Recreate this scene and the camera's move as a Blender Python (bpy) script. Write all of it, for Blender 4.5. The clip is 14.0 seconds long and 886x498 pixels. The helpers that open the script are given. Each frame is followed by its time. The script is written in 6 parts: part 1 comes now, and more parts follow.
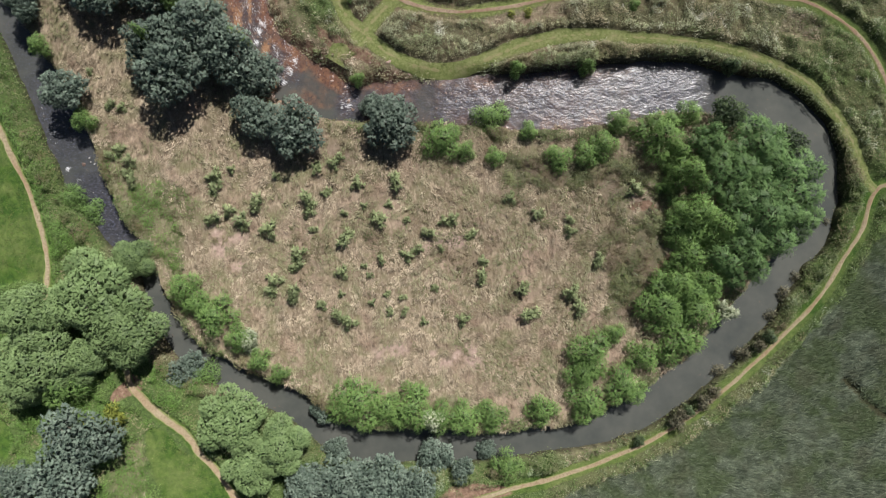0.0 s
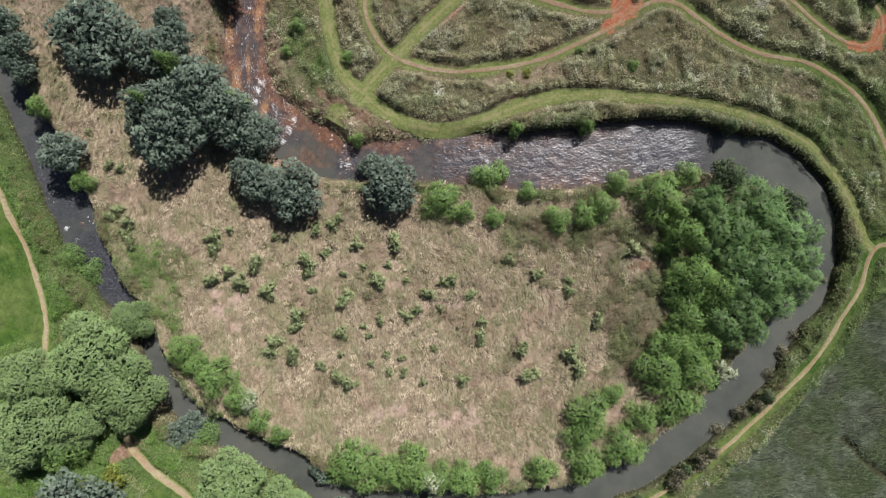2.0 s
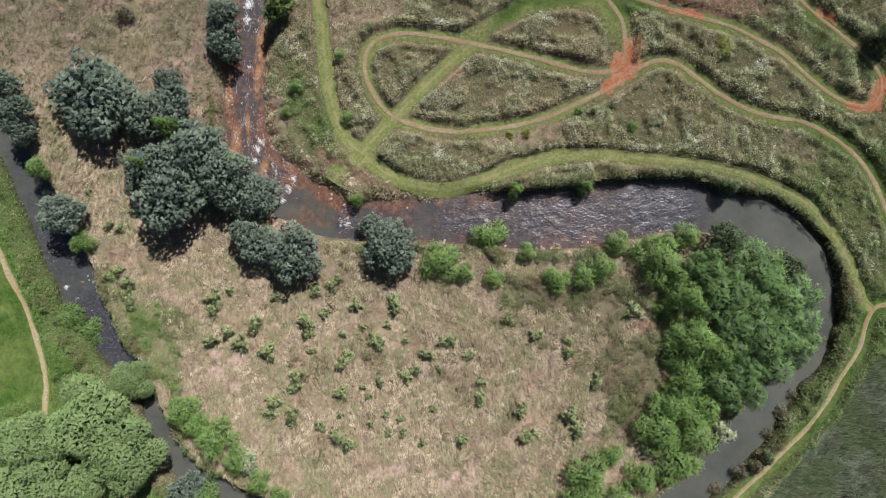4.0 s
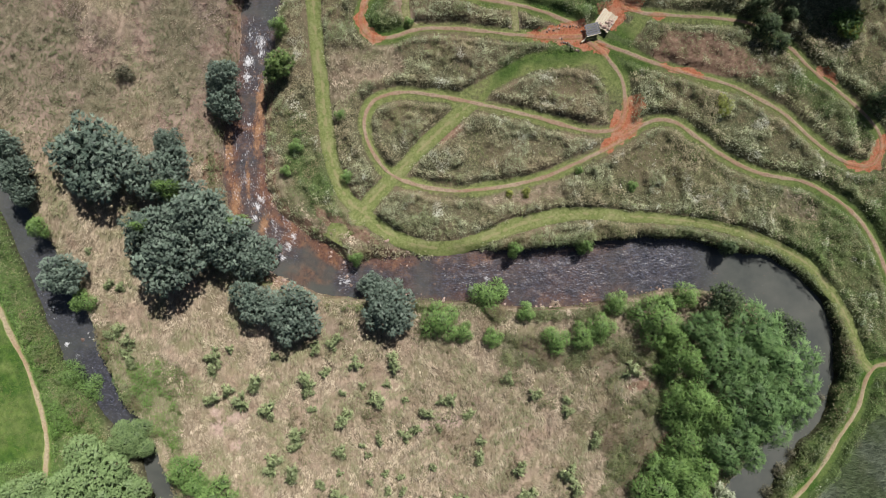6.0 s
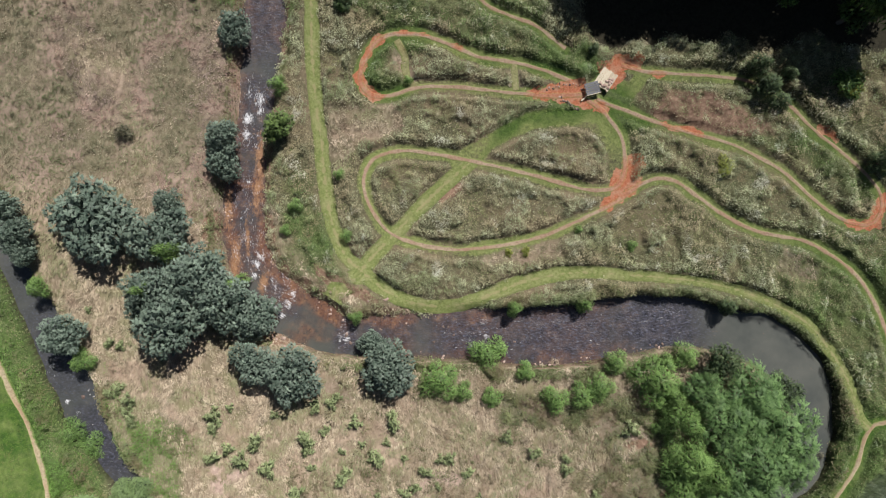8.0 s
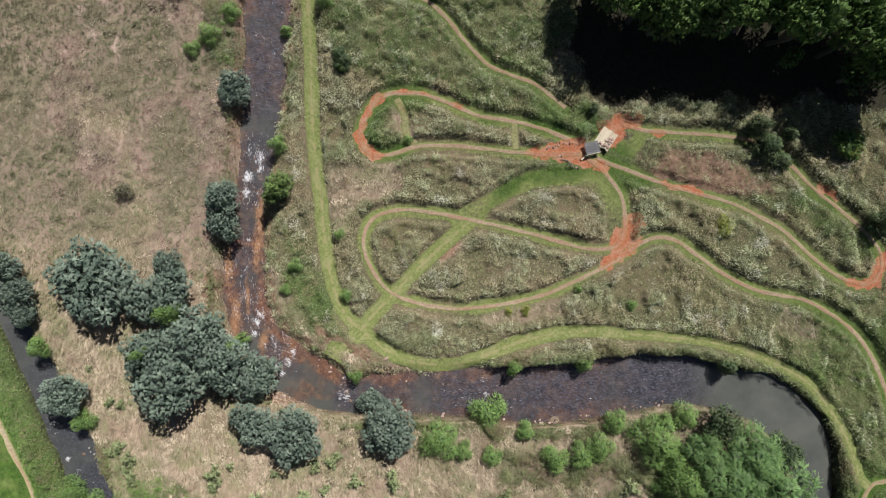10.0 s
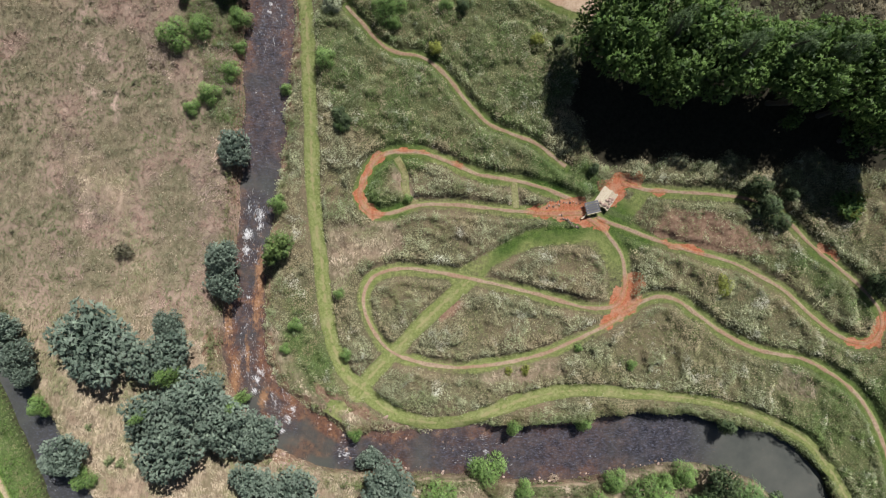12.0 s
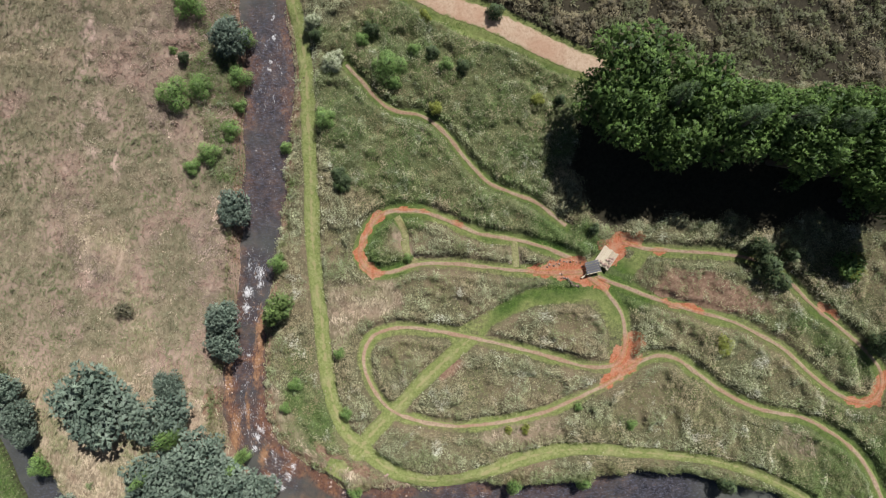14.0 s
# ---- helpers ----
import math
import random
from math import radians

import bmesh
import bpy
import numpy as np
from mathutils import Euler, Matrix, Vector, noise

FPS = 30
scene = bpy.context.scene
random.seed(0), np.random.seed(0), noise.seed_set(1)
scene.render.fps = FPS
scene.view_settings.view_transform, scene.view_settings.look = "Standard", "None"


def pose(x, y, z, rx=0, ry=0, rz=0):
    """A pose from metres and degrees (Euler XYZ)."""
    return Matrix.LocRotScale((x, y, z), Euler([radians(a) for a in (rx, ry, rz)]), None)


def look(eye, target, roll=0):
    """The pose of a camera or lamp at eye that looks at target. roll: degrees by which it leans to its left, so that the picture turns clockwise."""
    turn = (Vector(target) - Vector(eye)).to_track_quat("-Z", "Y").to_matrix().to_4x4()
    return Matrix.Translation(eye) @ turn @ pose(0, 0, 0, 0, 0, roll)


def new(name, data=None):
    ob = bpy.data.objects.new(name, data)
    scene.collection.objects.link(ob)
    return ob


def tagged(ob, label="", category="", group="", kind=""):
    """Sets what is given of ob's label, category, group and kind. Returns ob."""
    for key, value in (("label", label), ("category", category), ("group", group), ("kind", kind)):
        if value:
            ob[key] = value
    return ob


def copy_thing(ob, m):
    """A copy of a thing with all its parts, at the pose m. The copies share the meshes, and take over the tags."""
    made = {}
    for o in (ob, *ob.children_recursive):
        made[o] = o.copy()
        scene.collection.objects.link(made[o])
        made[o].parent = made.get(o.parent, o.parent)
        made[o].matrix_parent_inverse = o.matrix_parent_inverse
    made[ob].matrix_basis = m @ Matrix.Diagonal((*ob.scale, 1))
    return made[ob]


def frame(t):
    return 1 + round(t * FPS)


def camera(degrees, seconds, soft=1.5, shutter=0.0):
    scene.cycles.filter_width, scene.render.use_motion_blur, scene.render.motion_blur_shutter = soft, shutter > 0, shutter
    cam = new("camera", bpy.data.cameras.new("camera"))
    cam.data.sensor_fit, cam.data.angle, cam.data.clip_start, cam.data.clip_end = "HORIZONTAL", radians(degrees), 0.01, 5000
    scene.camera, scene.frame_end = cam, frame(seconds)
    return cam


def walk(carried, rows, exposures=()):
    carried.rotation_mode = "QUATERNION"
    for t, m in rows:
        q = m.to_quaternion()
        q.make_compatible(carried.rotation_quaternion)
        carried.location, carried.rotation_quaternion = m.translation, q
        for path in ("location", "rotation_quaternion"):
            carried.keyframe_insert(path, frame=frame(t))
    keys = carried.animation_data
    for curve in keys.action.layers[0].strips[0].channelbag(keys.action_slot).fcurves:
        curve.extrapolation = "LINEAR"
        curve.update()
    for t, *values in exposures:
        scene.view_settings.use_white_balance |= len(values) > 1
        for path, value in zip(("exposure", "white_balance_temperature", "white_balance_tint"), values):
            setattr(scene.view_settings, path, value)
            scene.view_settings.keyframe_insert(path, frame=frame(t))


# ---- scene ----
cam = camera(73.7, 14.0, soft=1.1)
# seconds; place in metres; turn in degrees
PATH = [
    (0, -0.174, -1.852, 87.059, 0.649, 0.087, -0.092),
    (0.5, -0.307, 0.341, 87.087, 0.641, 0.002, -0.147),
    (1, -0.366, 2.562, 87.13, 0.647, -0.057, -0.13),
    (1.5, -0.372, 4.8, 87.188, 0.608, -0.086, -0.093),
    (2, -0.344, 7.046, 87.232, 0.613, -0.113, -0.157),
    (2.5, -0.304, 9.306, 87.285, 0.605, -0.12, -0.075),
    (3, -0.294, 11.57, 87.323, 0.582, -0.136, -0.12),
    (5.5, -0.114, 22.799, 87.591, 0.416, -0.07, -0.053),
    (6, -0.068, 25.186, 87.615, 0.252, -0.051, -0.016),
    (6.5, 0.002, 27.58, 87.624, 0.118, -0.023, -0.01),
    (7, 0.077, 29.936, 87.622, -0.002, 0.0, 0.0),
    (7.5, 0.12, 32.248, 87.626, -0.078, 0.018, -0.007),
    (8, 0.162, 34.521, 87.65, -0.161, 0.043, 0.011),
    (10.5, 0.237, 45.766, 87.646, -0.387, 0.08, 0.012),
    (11, 0.235, 47.991, 87.598, -0.454, 0.08, 0.102),
    (11.5, 0.229, 50.237, 87.58, -0.512, 0.082, 0.079),
    (12, 0.232, 52.517, 87.538, -0.52, 0.082, 0.091),
    (12.5, 0.235, 54.808, 87.495, -0.58, 0.092, 0.077),
    (13, 0.235, 57.096, 87.462, -0.642, 0.099, 0.064),
    (13.5, 0.238, 59.377, 87.429, -0.705, 0.1, 0.058),
    (14, 0.222, 61.659, 87.41, -0.791, 0.103, 0.092),
]
walk(cam, [(t, pose(x, y, z, rx, ry, rz)) for t, x, y, z, rx, ry, rz in PATH])

# ---------------------------------------------------------------- light
SUN_UP, SUN_EAST = 52.0, 27.0          # degrees above the horizon, degrees clockwise from +y
toward = Vector((math.sin(radians(SUN_EAST)) * math.cos(radians(SUN_UP)), math.cos(radians(SUN_EAST)) * math.cos(radians(SUN_UP)), math.sin(radians(SUN_UP))))
world = bpy.data.worlds.new("sky")
world.use_nodes = True
scene.world = world
sky = world.node_tree.nodes.new("ShaderNodeTexSky")
sky.sky_type, sky.sun_disc = "NISHITA", False
sky.sun_elevation, sky.sun_rotation = radians(SUN_UP), radians(SUN_EAST)
world.node_tree.links.new(sky.outputs[0], world.node_tree.nodes["Background"].inputs[0])
world.node_tree.nodes["Background"].inputs[1].default_value = 0.03
sun = new("sun", bpy.data.lights.new("sun", "SUN"))
sun.data.energy, sun.data.angle, sun.data.color = 5.0, radians(0.53), (1.0, 0.97, 0.935)
sun.matrix_world = look(toward * 200, (0, 0, 0))
scene.view_settings.exposure = 0.46


# ---------------------------------------------------------------- plan, in metres
RIVER_UPPER = [(-30.4, 192.5, 6.3), (-28.7, 142.3, 6.3), (-26.9, 97.4, 6.3), (-25.7, 89.0, 6.5), (-26.1, 80.6, 6.7), (-26.6, 72.2, 5.9), (-27.1, 63.9, 5.4), (-27.9, 57.2, 4.5), (-28.7, 51.3, 3.9), (-29.8, 43.8, 5.5), (-29.8, 38.7, 6.2), (-29.0, 33.5, 6.2), (-27.2, 29.6, 5.8), (-24.0, 25.7, 7.4), (-19.7, 23.3, 6.6), (-14.5, 21.0, 5.2), (-8.6, 21.2, 5.5), (-1.9, 21.1, 6.4), (3.9, 21.1, 7.4), (9.8, 21.2, 8.4), (18.2, 21.5, 9.0), (26.5, 22.6, 8.8), (34.9, 23.3, 7.7), (42.0, 22.2, 7.0), (49.2, 20.0, 8.0)]
RIVER_LOWER = [(53.9, 15.1, 7.9), (55.7, 8.2, 6.4), (53.7, 0.7, 6.0), (51.3, -2.1, 5.4), (46.2, -9.3, 6.0), (40.0, -16.6, 5.8), (32.4, -22.7, 5.3), (25.6, -26.5, 4.8), (17.9, -28.8, 3.9), (12.0, -29.5, 4.2), (5.2, -30.1, 4.4), (-3.2, -30.1, 5.0), (-11.7, -29.9, 5.2), (-16.4, -28.4, 4.9), (-21.8, -24.5, 4.6), (-27.3, -22.2, 4.5), (-32.6, -19.5, 4.3), (-37.3, -16.6, 4.0), (-40.6, -12.8, 3.7), (-43.3, -7.6, 3.5), (-44.7, -3.4, 3.3), (-48.0, 0.7, 4.2), (-50.6, 4.0, 4.8), (-53.5, 9.3, 6.0), (-56.0, 14.8, 6.4), (-58.7, 21.2, 6.2), (-61.0, 25.4, 5.4), (-63.4, 29.7, 4.6), (-65.4, 33.9, 4.0), (-66.8, 37.6, 3.4), (-72.3, 46.8, 3.4), (-115.8, 83.6, 3.4)]
MOWN = {
    "riverside": [(-12.0, 31.0), (-9.3, 28.7), (-5.3, 26.6), (-0.3, 25.7), (4.8, 26.6), (9.8, 28.6), (14.8, 30.1), (20.7, 30.8), (26.5, 30.5), (33.2, 30.0), (39.1, 29.3), (45.0, 27.8), (50.0, 25.7), (54.2, 23.2), (57.0, 19.9), (59.2, 16.4), (60.9, 12.4), (62.0, 9.2), (63.4, 7.6)],
    "straight": [(-23.4, 101.5), (-22.0, 96.5), (-20.4, 89.0), (-19.9, 80.6), (-19.5, 72.2), (-19.3, 63.9), (-18.7, 55.5), (-18.0, 50.5), (-17.3, 43.8), (-16.0, 37.1), (-14.3, 33.2), (-12.0, 31.0)],
    "link": [(-12.3, 30.7), (-10.7, 32.7), (-7.8, 35.7), (-3.6, 40.1), (0.6, 44.1), (2.9, 46.1), (4.6, 47.4)],
    "spur": [(-11.3, 31.0), (-13.5, 29.5), (-15.3, 28.2), (-16.3, 26.8)],
    "arc": [(-6.8, 65.2), (-5.6, 63.0), (-5.5, 61.0), (-5.0, 59.2), (-3.8, 58.4)],
    "notch": [(10.6, 61.6), (10.7, 60.0), (10.9, 57.8)],
}
# short grass with no track on it
CLEARED = {"ramp": [(15.8, 57.3), (18.5, 57.2), (21.0, 57.4), (24.0, 59.2), (26.3, 61.3)], "pad": [(26.0, 58.4), (27.8, 57.6), (29.2, 59.4)], "crescent": [(2.4, 47.2), (5.6, 49.3), (9.8, 51.6), (14.0, 53.2), (18.2, 53.8), (21.9, 53.0), (24.5, 51.0), (25.9, 48.0), (25.5, 45.3)]}
TRACKS = {
    "loop": [(21.5, 56.4), (23.4, 55.1), (24.9, 53.3), (26.5, 50.8), (27.0, 48.0), (26.9, 45.3), (25.5, 43.4), (22.4, 43.0), (18.2, 43.8), (13.1, 45.3), (8.1, 46.5), (3.1, 47.6), (-1.1, 48.3), (-5.3, 48.8), (-8.5, 48.4), (-10.6, 47.2), (-11.6, 44.9), (-11.4, 42.4), (-10.3, 39.7), (-7.8, 36.7), (-3.6, 35.0), (1.4, 34.2), (8.1, 34.7), (14.8, 36.2), (19.8, 38.3), (24.9, 40.8), (28.6, 43.2)],
    "right": [(26.1, 41.7), (29.9, 44.1), (32.4, 44.7), (34.9, 44.1), (38.3, 41.7), (42.5, 38.8), (47.5, 36.7), (53.3, 35.5), (57.5, 33.4), (60.9, 30.9), (63.4, 27.5), (65.1, 23.7), (66.3, 20.0), (67.6, 13.3)],
    "far": [(22.9, 56.5), (24.5, 55.7), (27.4, 54.7), (31.6, 53.1), (36.6, 51.5), (42.5, 49.9), (46.6, 48.0), (50.8, 45.5), (54.2, 42.4), (57.5, 39.7), (60.9, 38.1), (63.8, 38.2), (65.0, 40.2), (64.7, 42.8), (62.6, 45.5), (59.6, 48.3), (55.9, 51.2), (53.8, 53.1), (51.7, 55.3), (48.7, 57.5), (45.0, 59.2), (40.8, 59.8), (34.9, 60.2), (29.9, 60.6), (26.5, 61.4)],
    "west": [(20.7, 57.2), (16.5, 57.0), (12.3, 57.2), (6.4, 57.8), (1.4, 58.3), (-3.6, 58.2), (-7.8, 57.0), (-10.6, 57.3), (-12.2, 59.2), (-11.6, 62.0), (-10.1, 64.6), (-7.8, 65.9), (-3.6, 66.0), (0.6, 64.7), (5.6, 62.7), (11.5, 61.7), (16.5, 60.2), (19.0, 59.2)],
    "north": [(-14.3, 87.5), (-12.0, 85.2), (-9.5, 82.3), (-7.0, 80.8), (-3.2, 80.1), (-0.3, 78.1), (1.6, 76.0), (3.9, 73.1), (6.6, 70.4), (9.8, 68.9), (14.0, 67.2), (18.2, 63.9)],
    "bank": [(68.4, 8.9), (65.7, 8.6), (63.7, 7.9), (62.4, 5.6), (61.4, 2.0), (59.2, -1.5), (55.0, -8.0), (50.8, -12.5), (45.8, -17.3), (41.6, -21.0), (36.6, -25.0), (30.7, -28.7), (24.9, -31.3), (18.2, -33.7), (14.0, -35.0), (9.8, -36.0), (4.8, -37.5), (-1.9, -39.2)],
    "meadow": [(-68.1, 21.1), (-65.6, 16.5), (-63.5, 11.9), (-61.4, 7.7), (-59.7, 2.7), (-58.7, -1.5), (-58.5, -4.0), (-58.9, -9.0)],
    "spur": [(-47.0, -18.2), (-45.9, -21.4), (-43.6, -23.7), (-40.5, -26.2), (-37.5, -28.7), (-36.1, -30.8), (-33.3, -33.7), (-29.6, -39.2)],
}
ROAD = [(-13.7, 103.2), (-3.6, 98.4), (1.4, 96.1), (7.3, 94.0), (12.3, 91.5), (18.2, 88.8), (22.4, 87.1), (28.2, 84.8)]
LAWNS = [
    [(-65.6, 14.9), (-63.9, 11.1), (-61.9, 6.9), (-60.2, 2.3), (-59.2, -1.9), (-59.7, -5.7), (-90.7, -7.3), (-90.7, 23.7)],
    [(-43.6, -26.8), (-41.7, -26.6), (-37.5, -30.8), (-32.9, -33.7), (-25.4, -37.7), (-18.7, -47.5), (-40.5, -47.5), (-41.7, -36.7), (-44.0, -30.8)],
    [(-90.7, -25.8), (-63.9, -25.8), (-62.7, -29.1), (-63.9, -31.6), (-90.7, -33.3)],
    [(3.9, 46.6), (8.1, 51.8), (12.3, 53.9), (17.3, 55.3), (22.4, 55.3), (25.7, 53.1), (27.6, 48.9), (25.3, 49.7), (22.4, 52.8), (16.9, 53.5), (12.3, 52.3), (9.0, 50.4), (5.6, 47.0)],
    [(-3.6, 94.2), (7.3, 90.5), (18.2, 86.3), (21.5, 84.4), (20.7, 86.5), (7.3, 92.8), (-3.6, 96.5)],
]
LUSH_PARTS = [
    [(-99.1, 39.2), (-64.8, 33.4), (-60.6, 25.0), (-48.8, -0.1), (-42.1, -16.9), (-18.7, -28.6), (14.8, -32.0), (9.8, -75.5), (-99.1, -75.5)],
    [(-53.0, 16.6), (-47.6, 9.1), (-41.3, 8.2), (-39.6, -0.1), (-40.5, -6.0), (-44.2, -1.8), (-48.8, 4.9)],
    [(-18.7, 92.0), (-7.0, 95.8), (18.2, 87.0), (23.2, 79.4), (14.0, 66.9), (21.5, 61.8), (22.4, 58.5), (9.8, 62.7), (-7.0, 67.7), (-16.2, 71.9)],
    [(22.4, 59.3), (28.2, 59.8), (29.9, 53.5), (25.7, 50.1), (21.5, 53.5)],
    [(6.4, 51.0), (17.3, 56.0), (23.2, 54.3), (25.7, 51.0), (21.5, 53.1), (14.0, 51.8), (3.9, 45.9)],
    [(-51.8, 17.8), (-46.3, 13.6), (-38.0, 8.6), (-36.7, 2.7), (-40.5, -0.6), (-39.2, -7.3), (-43.0, -4.0), (-45.5, 2.7), (-49.7, 8.6)],
    [(42.2, 51.2), (48.9, 51.9), (54.9, 52.5), (60.4, 47.0), (65.7, 43.3), (65.7, 40.9), (58.5, 43.3), (50.7, 47.6)],
    [(-35.4, 95.2), (-28.7, 95.2), (-29.4, 70.2), (-33.3, 70.2), (-36.7, 79.4)],
    [(-25.4, 47.6), (-18.7, 46.8), (-15.3, 33.4), (-18.7, 31.7), (-23.7, 40.1)],
    [(12.3, 66.0), (21.5, 66.0), (24.5, 61.8), (23.2, 59.5), (19.0, 58.9), (12.3, 61.8)],
]
OLIVE_PARTS = [
    [(9.0, 12.4), (34.1, 13.3), (36.2, -5.2), (29.1, -11.0), (23.2, -8.5), (24.5, 3.2), (21.5, 8.2), (9.8, 8.7)],
    [(-69.8, 63.5), (-55.5, 61.8), (-50.5, 45.9), (-60.6, 46.8), (-69.8, 50.1)],
    [(-18.7, 13.3), (-13.7, 12.4), (-12.8, 9.9), (-20.4, 10.8)],
]
BARE_PARTS = [
    [(-37.1, 1.9), (-28.7, 1.0), (-27.9, -3.1), (-33.8, -4.0)],
    [(-1.9, 1.9), (2.3, 1.9), (2.7, -1.5), (-2.4, -1.9)],
    [(31.6, -0.6), (35.3, -1.5), (35.3, -5.2), (32.0, -4.0)],
    [(-12.0, -14.9), (3.9, -14.0), (5.6, -17.4), (-11.1, -18.2)],
    [(26.1, 8.6), (30.3, 8.6), (30.7, 4.8), (26.1, 4.8)],
    [(-37.5, 41.7), (-33.3, 41.7), (-32.9, 35.0), (-36.7, 34.6)],
    [(-53.9, 95.7), (-50.5, 95.7), (-48.8, 69.7), (-53.0, 69.7)],
]
LUSH_HOW_MUCH = (1.0, 0.5, 0.6, 0.8, 0.9, 0.45, 0.5, 0.65, 0.4, 0.9)
# floor of the wood plus the shadowed ground south of it, painted dark
WOOD_SHADE_AREA = [(19.0, 81.4), (24.9, 84.8), (65.7, 82.3), (93.6, 80.6), (93.6, 64.7), (65.7, 63.9), (29.1, 65.1), (23.2, 64.3), (19.8, 72.2)]
# the green rim of the western loop
WESTERN_BEND = [(-4.0, 65.2), (-8.0, 65.0), (-10.2, 62.6), (-10.9, 60.2), (-9.8, 58.4), (-7.0, 58.0)]
# centre x, y, reach along and across, turn in degrees
CLAY_SPOTS = [(26.9, 44.1, 1.7, 3.9, -25), (28.1, 46.5, 1.2, 2.0, -10), (25.3, 41.9, 2.5, 0.7, 30), (18.0, 57.7, 3.9, 1.4, 8), (20.7, 56.0, 2.0, 1.0, -35), (23.2, 55.1, 1.3, 0.7, -40), (13.6, 57.3, 1.5, 0.5, 0), (26.5, 61.7, 3.0, 1.3, 10), (25.5, 60.2, 1.2, 2.0, 0), (64.9, 39.9, 1.0, 2.5, -15), (62.6, 38.0, 2.5, 0.6, 0), (-12.0, 59.2, 0.9, 1.5, 12), (-10.9, 57.7, 1.3, 0.8, -40), (-9.4, 57.1, 0.9, 0.5, 0), (-11.7, 61.4, 0.5, 1.5, -16), (-11.0, 63.2, 0.5, 1.4, -20), (-9.7, 65.2, 1.5, 0.7, 40), (-5.8, 66.1, 1.2, 0.3, 0), (-3.0, 65.9, 1.0, 0.22, -4), (2.4, 64.3, 0.7, 0.5, 0), (28.4, 61.4, 0.9, 0.6, -40), (31.8, 60.4, 1.1, 0.5, 0), (35.8, 52.0, 2.7, 0.5, -12), (57.4, 51.0, 1.8, 0.6, -35)]
WORN_SPOTS = [(3.9, -37.0, 5.0, 1.5, 8), (-12.0, 27.5, 4.2, 0.7, -30), (-16.6, 28.8, 3.4, 1.2, -40), (-25.4, 21.2, 1.0, 1.8, 20), (-35.0, 38.0, 1.8, 2.8, 0), (-24.2, 30.9, 0.5, 1.6, 30), (-21.4, 28.9, 1.6, 0.6, -30), (-17.2, 26.6, 1.7, 0.6, -38), (-10.2, 23.6, 1.5, 0.5, -10), (-46.6, -20.9, 2.0, 1.2, 40), (1.4, 42.0, 1.8, 0.8, 40), (33.1, -3.5, 1.5, 2.0, 20), (28.1, 5.3, 1.8, 0.8, 0), (40.1, 54.6, 9.0, 2.7, -16), (33.7, 55.6, 3.4, 1.3, 0)]
STRAW_PARTS = [
    [(-25.6, 41.7), (-23.7, 39.1), (-19.1, 31.3), (-12.0, 26.7), (-1.9, 24.7), (-7.0, 24.3), (-13.7, 25.7), (-20.4, 29.9), (-24.5, 34.2)],
    [(-16.8, 55.1), (-7.0, 56.0), (-5.3, 51.8), (-12.0, 49.7), (-15.8, 44.3)],
    [(16.9, -30.3), (19.8, -29.1), (26.1, -28.6), (24.9, -30.7), (18.2, -32.8)],
    [(50.8, 35.0), (55.9, 31.7), (55.0, 29.2), (49.2, 30.9)],
    [(5.6, 33.8), (17.3, 35.5), (18.2, 33.4), (6.4, 31.7)],
    [(-48.8, -30.8), (-44.0, -27.9), (-43.6, -35.8), (-41.7, -39.2), (-48.8, -39.2)],
    [(-7.2, 64.4), (-5.6, 64.6), (-4.7, 61.2), (-3.6, 58.4), (-5.8, 58.5), (-6.6, 61.0)],
    [(10.0, 61.2), (11.3, 61.0), (11.6, 58.4), (10.0, 58.5)],
]
REEDS = [(118.7, 11.1), (68.4, 3.1), (63.8, 1.0), (61.7, -1.6), (56.7, -9.0), (52.5, -14.5), (47.5, -19.7), (38.3, -27.4), (31.6, -31.3), (25.7, -33.7), (18.2, -36.7), (14.8, -39.2), (9.8, -89.4), (118.7, -89.4)]
DITCH = [(58.4, -20.1), (60.5, -22.4), (62.6, -24.3), (65.7, -27.1), (71.8, -33.3)]
CROP = [(-18.7, 119.1), (0.6, 98.6), (5.6, 96.4), (9.8, 93.6), (18.2, 89.8), (24.9, 88.6), (34.9, 88.2), (42.5, 85.6), (51.7, 84.8), (65.7, 84.8), (118.7, 84.0), (152.2, 172.7), (-32.1, 172.7)]
# half widths of the mown paths and the tracks, and how far from a track's middle the grass is kept short
MOWN_HALF = {"spur": 1.5, "riverside": 1.2, "straight": 1.2, "link": 1.15, "arc": 0.6, "notch": 0.5}
TRACK_HALF = {"bank": 0.36, "meadow": 0.5, "spur": 0.62, "west": 0.42, "north": 0.40, "far": 0.38, "right": 0.40}
VERGE = {"riverside": 1.2, "straight": 1.15, "link": 1.3, "arc": 0.7, "notch": 0.6, "crescent": 1.4, "ramp": 1.5, "pad": 1.3, "bank": 1.25, "meadow": 0.9, "spur": 1.0, "north": 0.9}
